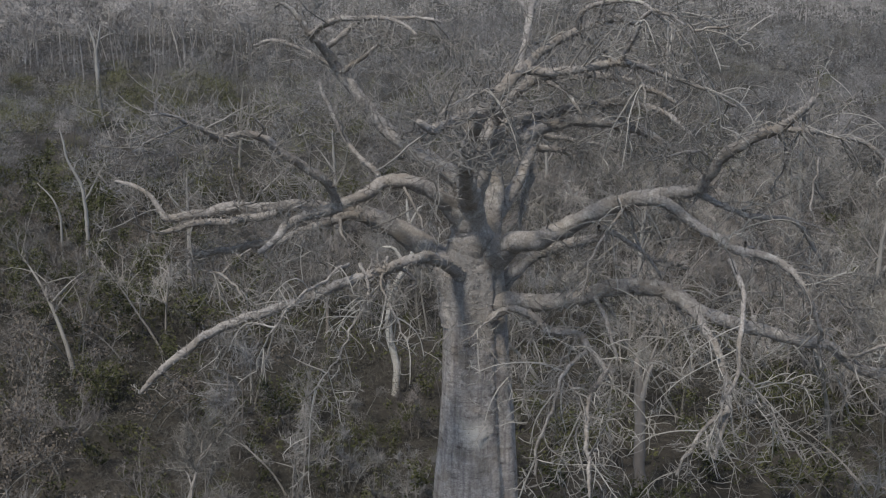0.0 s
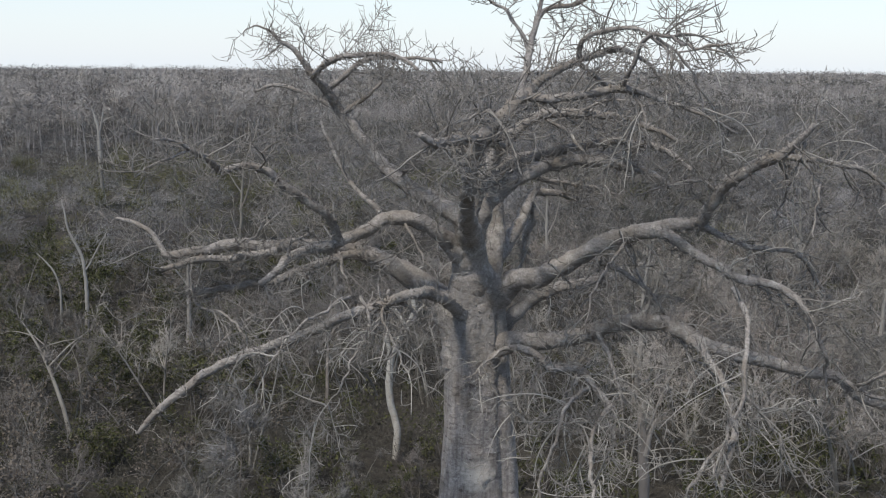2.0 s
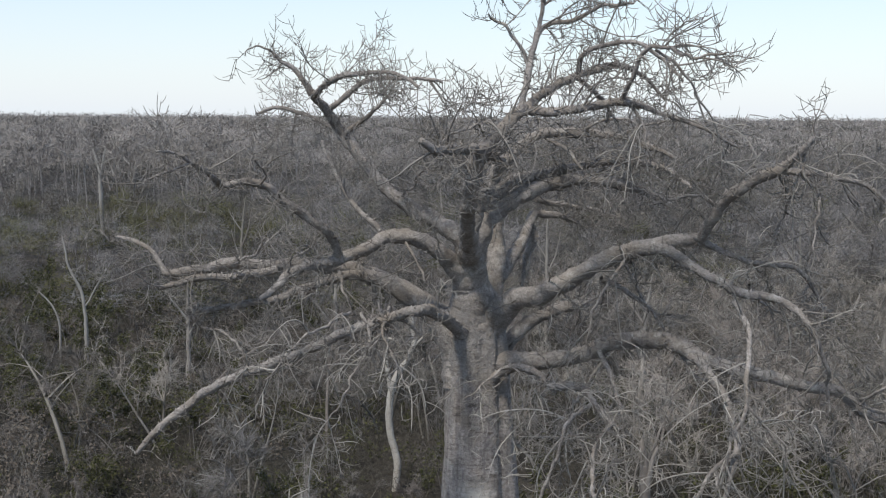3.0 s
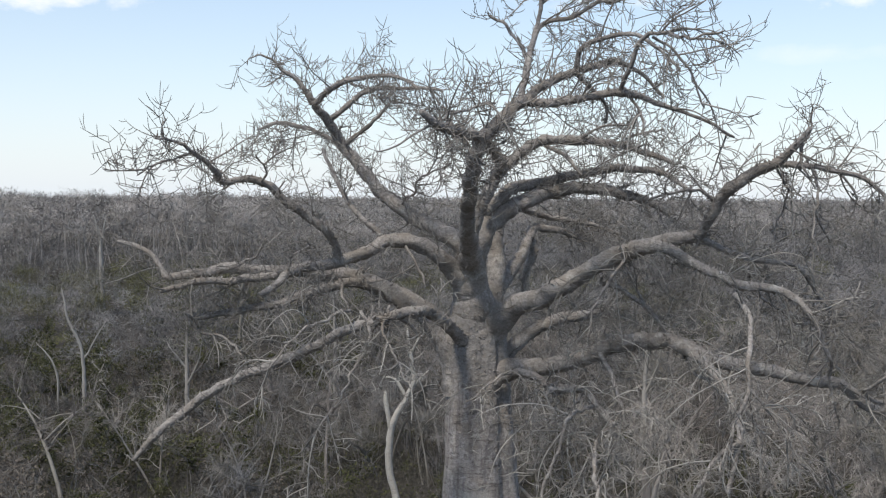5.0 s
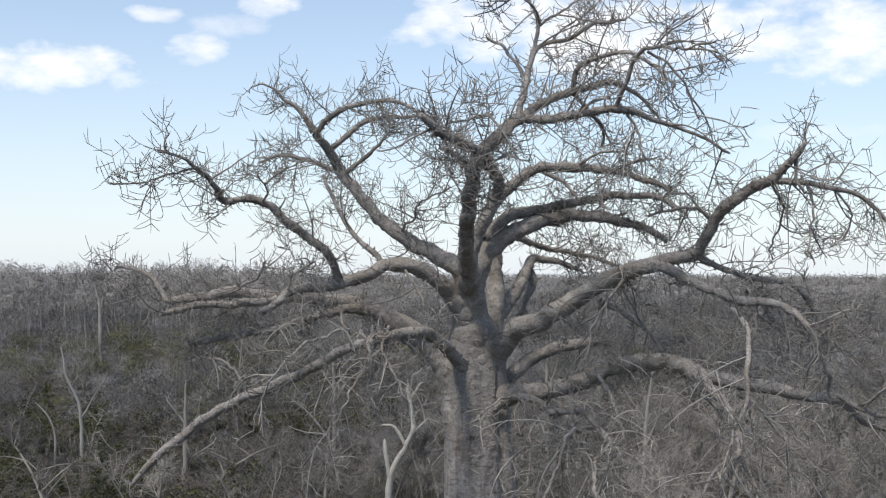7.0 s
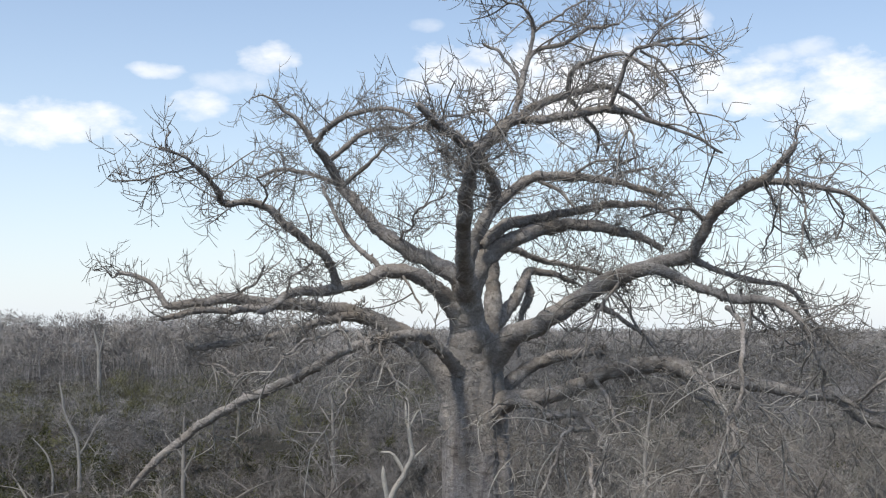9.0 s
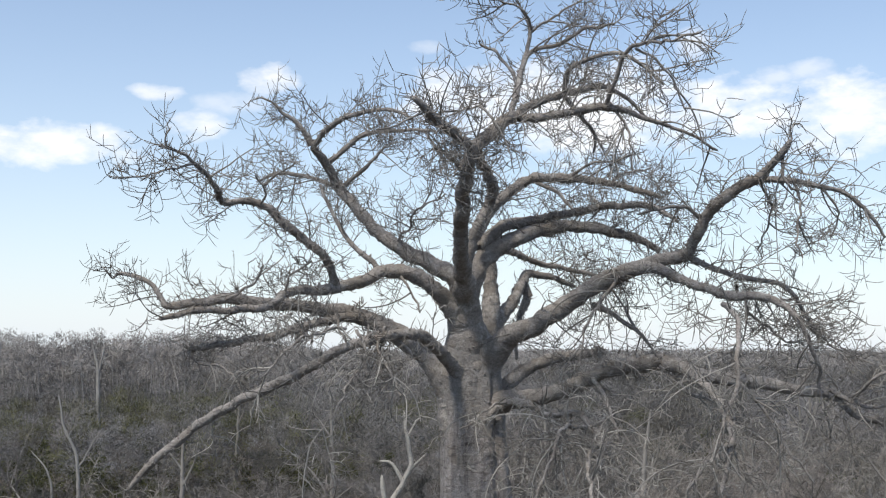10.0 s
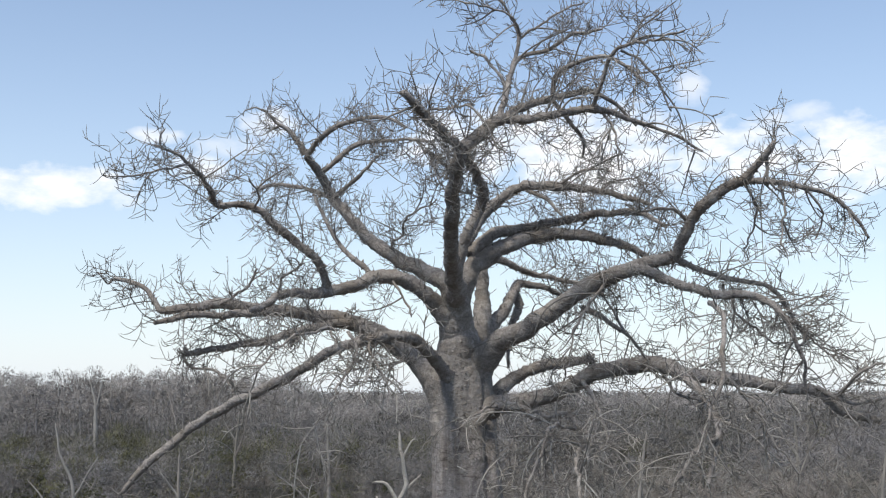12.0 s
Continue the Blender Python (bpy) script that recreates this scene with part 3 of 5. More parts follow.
br_b3 = branch(limb_b, [(-6.55, -7.20, 17.23, 0.030), (-6.76, -7.40, 17.38, 0.025), (-6.64, -7.50, 17.69, 0.020)], 5, 0.08, 0.35, 0.5, 0.0)
br_b4 = branch(limb_b, [(-6.17, -6.80, 16.97, 0.035), (-6.60, -7.20, 16.87, 0.030), (-6.98, -7.50, 16.70, 0.025), (-7.20, -7.70, 16.46, 0.020)], 11, 0.08, 0.5, 0.2, 0.38)
br_b5 = branch(limb_b, [(-5.08, -4.10, 16.37, 0.040), (-4.91, -4.50, 16.70, 0.030), (-5.04, -4.90, 17.07, 0.025)], 8, 0.08, 0.6, 0.5, 0.0)
br_b6 = branch(limb_b, [(-4.51, -3.90, 14.13, 0.040), (-4.19, -4.20, 14.61, 0.035), (-3.72, -4.60, 14.93, 0.030)], 8, 0.08, 0.6, 0.5, 0.0)
limb_c = limb([(0.13, 0.00, 10.69, 0.800), (-0.09, 0.00, 11.40, 0.640), (-0.46, 0.00, 12.08, 0.480), (-1.05, 0.10, 12.68, 0.386), (-1.83, 0.20, 13.20, 0.319), (-2.64, 0.20, 13.58, 0.260), (-3.60, 0.10, 13.83, 0.227), (-4.52, -0.30, 13.94, 0.202), (-5.38, -0.90, 14.01, 0.202), (-6.37, -1.50, 14.07, 0.185), (-7.23, -1.80, 13.94, 0.151), (-7.89, -1.90, 13.85, 0.118), (-8.04, -1.90, 14.05, 0.092), (-8.34, -1.80, 14.44, 0.084), (-8.82, -1.60, 14.70, 0.076), (-9.36, -1.50, 14.79, 0.059)], 4, 0.25, 0.75, 0.5, 0.0)
br_c1 = branch(limb_c, [(-5.18, -1.20, 13.89, 0.133), (-6.04, -1.60, 13.79, 0.122), (-7.05, -1.90, 13.75, 0.110), (-7.76, -2.10, 13.59, 0.088), (-8.07, -2.20, 13.53, 0.066)], 6, 0.08, 0.7, 0.5, 0.0)
br_c2 = branch(limb_c, [(-9.36, -1.50, 14.79, 0.050), (-9.57, -1.40, 14.69, 0.030), (-9.84, -1.40, 15.03, 0.020)], 12, 0.0, 0.32, 0.8, 0.0)
br_c3 = branch(limb_c, [(-6.33, -1.70, 14.08, 0.050), (-5.54, -2.40, 14.43, 0.040), (-5.11, -2.80, 14.93, 0.030)], 9, 0.08, 0.6, 0.5, 0.0)
limb_d = limb([(0.01, -0.60, 12.04, 0.255), (-0.38, -1.10, 12.43, 0.212), (-0.75, -2.00, 12.85, 0.187), (-1.14, -2.90, 13.13, 0.170), (-1.60, -3.50, 13.12, 0.153), (-2.21, -4.00, 12.99, 0.144), (-2.91, -4.10, 12.80, 0.144), (-3.64, -3.80, 12.42, 0.144), (-4.56, -3.30, 11.92, 0.144), (-5.65, -2.80, 11.47, 0.144), (-6.76, -2.30, 10.85, 0.136), (-7.59, -2.20, 10.24, 0.128), (-8.24, -2.10, 9.67, 0.110), (-8.80, -2.00, 9.00, 0.068)], 1.8, 0.15, 0.8, 0.5, 0.4)
br_d1 = branch(limb_d, [(-2.49, -4.00, 12.96, 0.071), (-1.81, -3.60, 13.00, 0.063), (-1.32, -3.20, 12.64, 0.048), (-1.80, -3.60, 12.14, 0.024), (-1.93, -3.80, 11.58, 0.016)], 4, 0.08, 0.6, 0.5, 0.6)
br_d2 = branch(limb_d, [(-2.66, -4.00, 13.21, 0.052), (-2.41, -4.60, 12.66, 0.044), (-2.59, -5.00, 12.05, 0.035), (-3.10, -5.40, 11.17, 0.025), (-3.63, -5.60, 10.39, 0.017)], 5, 0.08, 0.8, 0.5, 0.8)
br_d3 = branch(limb_d, [(-2.92, -4.20, 13.25, 0.049), (-3.58, -5.80, 13.12, 0.039), (-4.29, -6.40, 12.65, 0.029), (-4.66, -6.60, 12.03, 0.019)], 5, 0.08, 0.7, 0.5, 0.7)
br_d4 = branch(limb_d, [(-1.98, -3.60, 13.31, 0.049), (-2.08, -4.30, 12.81, 0.041), (-1.78, -4.80, 12.15, 0.032), (-1.50, -5.00, 11.50, 0.016)], 5, 0.08, 0.7, 0.5, 0.8)
limb_e = limb([(-2.47, 0.15, 13.50, 0.221), (-3.11, 0.00, 13.65, 0.177), (-3.80, -0.30, 13.56, 0.144), (-4.45, -0.80, 13.36, 0.133), (-5.49, -1.10, 13.04, 0.122), (-6.56, -1.20, 12.87, 0.110), (-7.41, -1.20, 12.76, 0.099)], 6, 0.2, 0.8, 0.5, 0.2)
br_e1 = branch(limb_e, [(-7.41, -1.20, 12.76, 0.070), (-7.23, -1.30, 12.45, 0.050), (-6.36, -1.80, 12.24, 0.040), (-5.83, -2.20, 11.68, 0.030)], 6, 0.08, 0.5, 0.5, 0.4)
limb_f = limb([(0.23, 0.10, 10.37, 0.700), (0.35, 0.05, 11.40, 0.620), (0.67, -0.20, 12.35, 0.480), (1.33, -0.95, 13.05, 0.360), (2.04, -1.90, 13.44, 0.300), (3.18, -2.60, 14.21, 0.270), (4.09, -3.10, 14.72, 0.250), (4.96, -3.60, 14.99, 0.210), (5.63, -4.00, 15.13, 0.180)], 3.5, 0.35, 0.8, 0.5, 0.4)
br_f1 = branch(limb_f, [(5.63, -4.00, 15.10, 0.164), (5.82, -4.50, 15.72, 0.172), (6.15, -5.00, 16.22, 0.172), (6.61, -5.30, 16.62, 0.164), (7.02, -5.60, 16.83, 0.140), (7.39, -6.00, 17.21, 0.109), (7.66, -6.30, 17.66, 0.062)], 6, 0.08, 0.62, 0.5, 0.5)
br_f2 = branch(limb_f, [(6.86, -5.40, 16.75, 0.099), (7.68, -5.40, 16.83, 0.088), (8.49, -5.40, 16.68, 0.077), (9.20, -5.30, 16.51, 0.066), (9.73, -5.30, 16.05, 0.055), (10.16, -5.20, 15.44, 0.033)], 8, 0.08, 0.75, 0.5, 0.75)
br_f3 = branch(limb_f, [(4.05, -3.10, 14.68, 0.20), (4.81, -3.75, 14.80, 0.175), (5.54, -4.60, 14.38, 0.133), (6.33, -5.70, 14.05, 0.122), (7.15, -6.40, 13.91, 0.099), (7.48, -6.80, 13.53, 0.088), (7.79, -6.80, 12.95, 0.066), (8.11, -6.50, 12.18, 0.044), (8.22, -6.30, 11.41, 0.033)], 5, 0.08, 1.0, 0.5, 0.65)
br_f4 = branch(limb_f, [(5.67, -4.00, 15.06, 0.099), (6.35, -4.10, 14.72, 0.088), (6.96, -4.20, 14.55, 0.077), (8.05, -3.80, 14.36, 0.066), (8.69, -3.50, 13.73, 0.055), (9.13, -3.40, 13.02, 0.033)], 7, 0.08, 1.0, 0.5, 0.6)
br_f5 = branch(limb_f, [(5.92, -4.60, 15.92, 0.060), (5.40, -4.80, 16.20, 0.050), (4.81, -5.00, 16.15, 0.040), (4.17, -5.10, 16.00, 0.030)], 8, 0.08, 0.7, 0.5, 0.3)
br_f6 = branch(limb_f, [(7.50, -6.00, 17.31, 0.060), (7.52, -6.00, 16.97, 0.050), (7.67, -6.00, 16.43, 0.020)], 8, 0.08, 0.6, 0.5, 0.7)
br_f7 = branch(limb_f, [(6.11, -5.80, 13.81, 0.079), (6.08, -7.40, 13.37, 0.067), (5.82, -8.30, 12.58, 0.067), (5.69, -8.70, 11.95, 0.052), (5.43, -8.80, 11.24, 0.038), (5.12, -8.80, 10.36, 0.026)], 5, 0.08, 0.9, 0.5, 0.8)
br_f8 = branch(limb_f, [(5.75, -8.70, 12.07, 0.042), (6.28, -8.70, 11.46, 0.036), (6.83, -8.60, 10.69, 0.031), (7.26, -8.50, 9.90, 0.021)], 5, 0.08, 0.8, 0.5, 0.7)
br_f9 = branch(limb_f, [(4.08, -3.10, 14.62, 0.058), (3.36, -3.60, 13.79, 0.039), (3.03, -3.90, 13.00, 0.029), (2.86, -4.10, 12.15, 0.019)], 6, 0.08, 0.8, 0.5, 0.9)
br_f10 = branch(limb_f, [(3.39, -2.70, 13.91, 0.100), (4.01, -2.50, 13.62, 0.080), (4.68, -2.40, 13.18, 0.060), (5.12, -2.40, 12.59, 0.040)], 8, 0.08, 0.8, 0.5, 0.3)
br_f11 = branch(limb_f, [(4.61, -2.40, 13.25, 0.050), (4.30, -2.00, 13.86, 0.040), (4.03, -1.80, 14.40, 0.030)], 7, 0.08, 0.6, 0.5, 0.0)
br_f12 = branch(limb_f, [(7.66, -6.30, 17.66, 0.040), (7.60, -6.30, 17.93, 0.020), (7.55, -6.40, 18.24, 0.015)], 10, 0.08, 0.28, 0.5, 0.0)
br_f13 = branch(limb_f, [(6.44, -5.80, 14.23, 0.040), (7.17, -4.40, 13.55, 0.040), (8.02, -3.80, 13.01, 0.030), (8.98, -3.40, 12.73, 0.020)], 9, 0.08, 0.8, 0.5, 0.3)
br_f14 = branch(limb_f, [(7.48, -6.80, 13.46, 0.040), (8.10, -6.00, 13.36, 0.030), (8.93, -5.40, 12.71, 0.025), (9.66, -5.20, 12.44, 0.020)], 9, 0.08, 0.8, 0.5, 0.3)
limb_g = limb([(0.38, 0.00, 10.38, 0.660), (0.76, -0.20, 11.05, 0.420), (1.34, -0.60, 11.37, 0.319), (2.24, -1.20, 11.51, 0.277), (2.95, -1.80, 11.76, 0.260), (3.65, -2.30, 12.17, 0.252), (4.50, -2.60, 12.35, 0.260), (5.20, -3.60, 12.39, 0.244), (5.84, -4.30, 12.13, 0.210), (6.76, -5.10, 11.99, 0.190), (7.88, -5.50, 11.82, 0.160), (8.62, -5.70, 11.71, 0.140), (9.15, -5.80, 11.27, 0.130), (9.95, -6.20, 11.05, 0.100)], 1.8, 0.25, 0.9, 0.5, 0.4)
br_g1 = branch(limb_g, [(5.33, -3.70, 12.37, 0.131), (5.74, -4.80, 12.00, 0.120), (5.95, -6.00, 11.50, 0.109), (5.92, -7.10, 10.93, 0.098), (5.81, -7.40, 10.33, 0.076), (5.54, -7.70, 9.62, 0.055)], 2.5, 0.08, 0.8, 0.5, 0.8)
br_g2 = branch(limb_g, [(5.85, -7.40, 10.66, 0.068), (5.32, -7.80, 10.46, 0.057), (4.93, -8.00, 9.88, 0.045), (4.62, -8.10, 9.39, 0.033)], 4, 0.08, 0.7, 0.5, 0.7)
br_g3 = branch(limb_g, [(5.33, -3.70, 12.30, 0.060), (5.56, -3.90, 11.73, 0.050), (6.26, -3.90, 11.38, 0.040), (6.82, -3.90, 10.97, 0.030)], 3, 0.08, 0.6, 0.5, 0.5)
br_g4 = branch(limb_g, [(8.59, -5.80, 11.81, 0.070), (9.20, -6.40, 11.44, 0.060), (9.75, -7.00, 11.62, 0.040)], 4, 0.08, 0.8, 0.5, 0.4)
br_g5 = branch(limb_g, [(8.99, -6.20, 11.65, 0.050), (9.14, -7.20, 12.13, 0.040), (9.59, -7.60, 12.43, 0.030)], 4, 0.08, 0.8, 0.5, 0.3)
br_g6 = branch(limb_g, [(3.44, -2.30, 12.04, 0.080), (3.67, -3.00, 11.46, 0.070), (3.85, -3.40, 10.82, 0.050), (3.91, -3.60, 10.43, 0.030)], 3, 0.08, 0.6, 0.5, 0.8)
limb_h = limb([(0.74, 0.30, 11.15, 0.337), (1.33, 0.80, 11.78, 0.252), (2.01, 1.20, 12.22, 0.217), (2.86, 1.50, 12.48, 0.193), (3.73, 1.80, 12.60, 0.168), (4.26, 2.00, 12.74, 0.120)], 3, 0.5, 0.7, 0.5, 0.3)
limb_m = limb([(0.66, -0.60, 10.74, 0.182), (1.21, -1.20, 11.29, 0.117), (1.78, -1.80, 11.32, 0.117), (2.27, -2.40, 11.05, 0.130), (2.96, -2.90, 11.13, 0.117), (3.29, -3.30, 10.71, 0.104), (3.81, -3.80, 10.27, 0.078)], 3, 0.4, 0.7, 0.5, 0.7)
br_m1 = branch(limb_m, [(3.68, -3.70, 10.39, 0.076), (3.05, -5.40, 10.39, 0.065), (2.73, -7.20, 10.16, 0.065), (2.66, -8.60, 9.82, 0.051), (2.67, -9.00, 9.28, 0.037)], 3.5, 0.08, 0.7, 0.5, 0.8)
br_m2 = branch(limb_m, [(3.15, -3.20, 10.76, 0.068), (2.37, -5.40, 10.88, 0.057), (2.03, -6.30, 10.39, 0.045), (1.72, -6.60, 9.67, 0.045), (1.54, -6.80, 8.79, 0.033)], 4.5, 0.08, 0.8, 0.5, 0.8)
br_m3 = branch(limb_m, [(2.96, -2.90, 11.05, 0.041), (2.36, -4.80, 10.77, 0.032), (2.78, -5.50, 10.14, 0.024), (2.71, -5.80, 8.98, 0.020)], 4, 0.08, 0.8, 0.5, 0.9)
br_m4 = branch(limb_m, [(1.20, -1.30, 11.32, 0.049), (0.65, -1.80, 11.13, 0.029), (-0.10, -2.20, 10.68, 0.019)], 4, 0.08, 0.5, 0.5, 0.9)
br_m5 = branch(limb_m, [(2.00, -2.00, 11.27, 0.030), (1.68, -2.50, 10.70, 0.022), (1.53, -2.80, 9.87, 0.015)], 4, 0.08, 0.6, 0.5, 0.9)
limb_i = limb([(0.22, -0.40, 13.69, 0.383), (0.25, -0.60, 14.47, 0.362), (0.54, -0.40, 15.20, 0.323), (1.23, 0.00, 15.72, 0.282), (2.05, 0.30, 16.08, 0.242), (3.05, 0.50, 16.31, 0.211), (4.04, 0.60, 16.19, 0.181), (4.86, 0.60, 16.03, 0.151), (5.72, 0.40, 15.60, 0.091)], 5, 0.2, 0.9, 0.5, 0.3)
br_i1 = branch(limb_i, [(0.49, -0.40, 15.60, 0.223), (1.23, 0.10, 16.27, 0.197), (2.23, 0.50, 16.47, 0.170), (3.55, 0.60, 16.74, 0.144), (4.46, 0.00, 16.81, 0.118), (5.26, -1.00, 16.68, 0.091), (5.92, -1.60, 16.19, 0.053)], 5.5, 0.08, 0.9, 0.5, 0.3)
br_i2 = branch(limb_i, [(0.37, -1.20, 15.84, 0.223), (0.69, -0.80, 16.48, 0.210), (1.37, -0.40, 17.17, 0.184), (2.11, -0.20, 17.58, 0.170), (3.17, 0.00, 17.62, 0.144), (4.15, 0.10, 17.52, 0.118), (5.06, -0.30, 17.22, 0.091), (5.58, -0.80, 16.93, 0.053)], 5.5, 0.08, 0.9, 0.5, 0.2)
br_i3 = branch(limb_i, [(2.11, -0.20, 17.48, 0.070), (2.72, -0.50, 17.11, 0.060), (3.09, -0.80, 16.60, 0.040)], 8, 0.08, 0.7, 0.5, 0.0)
br_i4 = branch(limb_i, [(3.21, 0.50, 16.31, 0.080), (3.92, 1.00, 16.20, 0.060), (4.63, 1.30, 16.43, 0.040)], 7, 0.08, 0.7, 0.5, 0.0)
br_i5 = branch(limb_i, [(4.24, 0.10, 17.51, 0.060), (4.82, 0.20, 17.79, 0.040), (5.47, 0.20, 17.95, 0.030)], 6, 0.08, 0.7, 0.5, 0.0)
br_i6 = branch(limb_i, [(3.01, 0.00, 17.62, 0.060), (3.60, -0.50, 17.92, 0.040), (4.52, -0.80, 17.95, 0.030)], 6, 0.08, 0.8, 0.5, 0.0)
limb_j = limb([(0.23, 0.00, 11.16, 0.860), (0.21, 0.00, 12.11, 0.760), (0.18, -0.20, 12.91, 0.600), (0.13, -0.40, 13.61, 0.470), (0.09, -0.80, 14.23, 0.400), (0.05, -1.80, 14.71, 0.300), (-0.06, -3.80, 15.29, 0.225), (-0.03, -5.90, 16.30, 0.205), (0.10, -7.00, 17.00, 0.19), (0.25, -7.00, 17.36, 0.195), (0.75, -6.60, 17.85, 0.185), (1.21, -6.10, 18.25, 0.165)], 4, 0.6, 0.7, 0.5, 0.0)
br_j1 = branch(limb_j, [(0.11, -2.00, 14.84, 0.19), (0.37, -2.40, 15.87, 0.18), (0.79, -2.60, 16.75, 0.165), (0.75, -3.60, 16.98, 0.145), (0.44, -5.60, 17.17, 0.125), (0.23, -6.90, 17.32, 0.11)], 3, 0.6, 0.6, 0.5, 0.0)
br_k1 = branch(limb_j, [(0.23, -7.00, 17.30, 0.138), (-0.18, -8.20, 17.37, 0.115), (-0.54, -9.80, 17.40, 0.103), (-0.80, -10.90, 17.43, 0.092), (-1.06, -11.20, 17.63, 0.069)], 6.5, 0.08, 0.7, 0.5, 0.0)
br_k2 = branch(limb_j, [(1.17, -6.10, 18.22, 0.130), (1.82, -5.50, 18.68, 0.120), (2.56, -4.90, 19.05, 0.110), (3.44, -4.60, 19.26, 0.090), (4.10, -4.40, 19.02, 0.060), (4.75, -4.30, 18.39, 0.040)], 5, 0.08, 0.65, 0.5, 0.4)
br_k3 = branch(limb_j, [(1.21, -6.10, 18.19, 0.120), (1.88, -6.40, 18.19, 0.120), (2.80, -6.50, 18.30, 0.110), (3.37, -6.40, 18.40, 0.100), (4.13, -6.40, 18.18, 0.070), (5.07, -6.30, 17.81, 0.050), (6.02, -6.20, 17.41, 0.030)], 5.5, 0.08, 0.68, 0.5, 0.6)
br_k4 = branch(limb_j, [(1.13, -6.10, 18.24, 0.103), (1.32, -5.20, 19.19, 0.092), (1.53, -4.70, 19.95, 0.080), (1.82, -4.60, 20.22, 0.069), (2.44, -4.80, 20.32, 0.058), (3.10, -5.20, 20.61, 0.046), (3.76, -5.50, 20.59, 0.034)], 5.5, 0.45, 0.6, 0.5, 0.15)
br_k5 = branch(limb_j, [(1.42, -4.90, 19.55, 0.060), (1.64, -4.50, 20.51, 0.060), (1.62, -4.50, 20.95, 0.050), (1.40, -4.60, 21.28, 0.040), (1.12, -4.60, 21.72, 0.030)], 6, 0.4, 0.5, 0.5, 0.0)
br_k6 = branch(limb_j, [(1.34, -5.20, 19.12, 0.060), (1.12, -4.90, 19.66, 0.050), (0.83, -4.60, 20.09, 0.045), (0.38, -4.40, 20.45, 0.040)], 1, 0.9, 0.2, 0.5, 0.0)
br_k7 = branch(limb_j, [(2.45, -5.00, 19.01, 0.080), (2.52, -5.40, 19.43, 0.069), (2.89, -5.80, 19.66, 0.069), (3.57, -6.30, 19.69, 0.058), (4.12, -6.60, 19.34, 0.046), (4.61, -6.80, 18.82, 0.034)], 5.5, 0.08, 0.65, 0.5, 0.5)
br_k8 = branch(limb_j, [(3.32, -6.40, 18.40, 0.069), (3.48, -6.90, 18.93, 0.058), (3.63, -7.30, 19.43, 0.058), (3.97, -8.00, 19.55, 0.046), (4.36, -9.30, 19.22, 0.034), (4.90, -9.60, 19.44, 0.023)], 5.5, 0.08, 0.65, 0.5, 0.5)
br_k9 = branch(limb_j, [(2.53, -4.90, 18.95, 0.070), (3.01, -3.90, 18.64, 0.063), (3.43, -3.10, 18.32, 0.056), (3.42, -2.80, 17.85, 0.042)], 5, 0.08, 0.5, 0.5, 0.4)
br_k10 = branch(limb_j, [(3.84, -7.60, 19.48, 0.040), (4.29, -7.90, 19.08, 0.035), (4.63, -8.10, 18.53, 0.030), (4.85, -8.20, 17.87, 0.020)], 6, 0.08, 0.65, 0.5, 0.6)
br_k11 = branch(limb_j, [(3.54, -6.40, 18.31, 0.040), (3.77, -6.60, 17.67, 0.030), (3.86, -6.80, 16.84, 0.025)], 5.5, 0.08, 0.8, 0.5, 0.8)
br_k12 = branch(limb_j, [(1.69, -4.50, 20.66, 0.040), (2.18, -4.60, 20.92, 0.035), (2.73, -4.80, 21.30, 0.030), (3.27, -5.00, 21.52, 0.025)], 6, 0.08, 0.5, 0.5, 0.1)
br_k13 = branch(limb_j, [(-0.09, -3.60, 17.35, 0.080), (-0.23, -4.40, 17.43, 0.060), (-0.58, -5.20, 17.58, 0.060), (-0.67, -5.50, 17.62, 0.040)], 4, 0.08, 0.4, 0.5, 0.0)
br_k14 = branch(limb_j, [(-0.91, -11.00, 17.52, 0.040), (-0.71, -9.80, 17.54, 0.035), (-0.24, -9.00, 17.77, 0.030), (0.49, -8.50, 18.00, 0.025)], 6, 0.08, 0.6, 0.5, 0.0)
br_k15 = branch(limb_j, [(1.70, -4.50, 20.73, 0.040), (1.45, -4.90, 21.05, 0.035), (0.87, -5.30, 21.22, 0.030), (0.31, -5.60, 21.20, 0.020)], 6, 0.08, 0.4, 0.5, 0.4)
limb_l = limb([(0.59, 0.40, 11.63, 0.468), (0.73, 1.00, 12.76, 0.391), (0.81, 1.30, 13.76, 0.323), (0.89, 1.60, 14.77, 0.238), (0.93, 1.80, 15.47, 0.196), (1.51, 2.60, 15.74, 0.128), (2.45, 3.60, 15.44, 0.102), (4.11, 4.20, 15.13, 0.076), (4.85, 4.40, 14.87, 0.042)], 6, 0.7, 0.7, 0.5, 0.0)
br_l1 = branch(limb_l, [(0.95, 1.40, 13.34, 0.238), (1.59, 2.50, 14.23, 0.212), (1.98, 3.20, 14.97, 0.170), (2.17, 3.40, 15.12, 0.144), (2.90, 3.80, 15.01, 0.110), (3.61, 4.30, 14.74, 0.076)], 4, 0.8, 0.6, 0.5, 0.0)
br_l2 = branch(limb_l, [(1.92, 3.20, 14.88, 0.169), (2.06, 3.20, 14.44, 0.169), (1.88, 3.20, 13.97, 0.152), (1.78, 3.20, 13.57, 0.085), (1.74, 3.20, 12.43, 0.051)], 3, 0.08, 0.4, 0.5, 0.8)
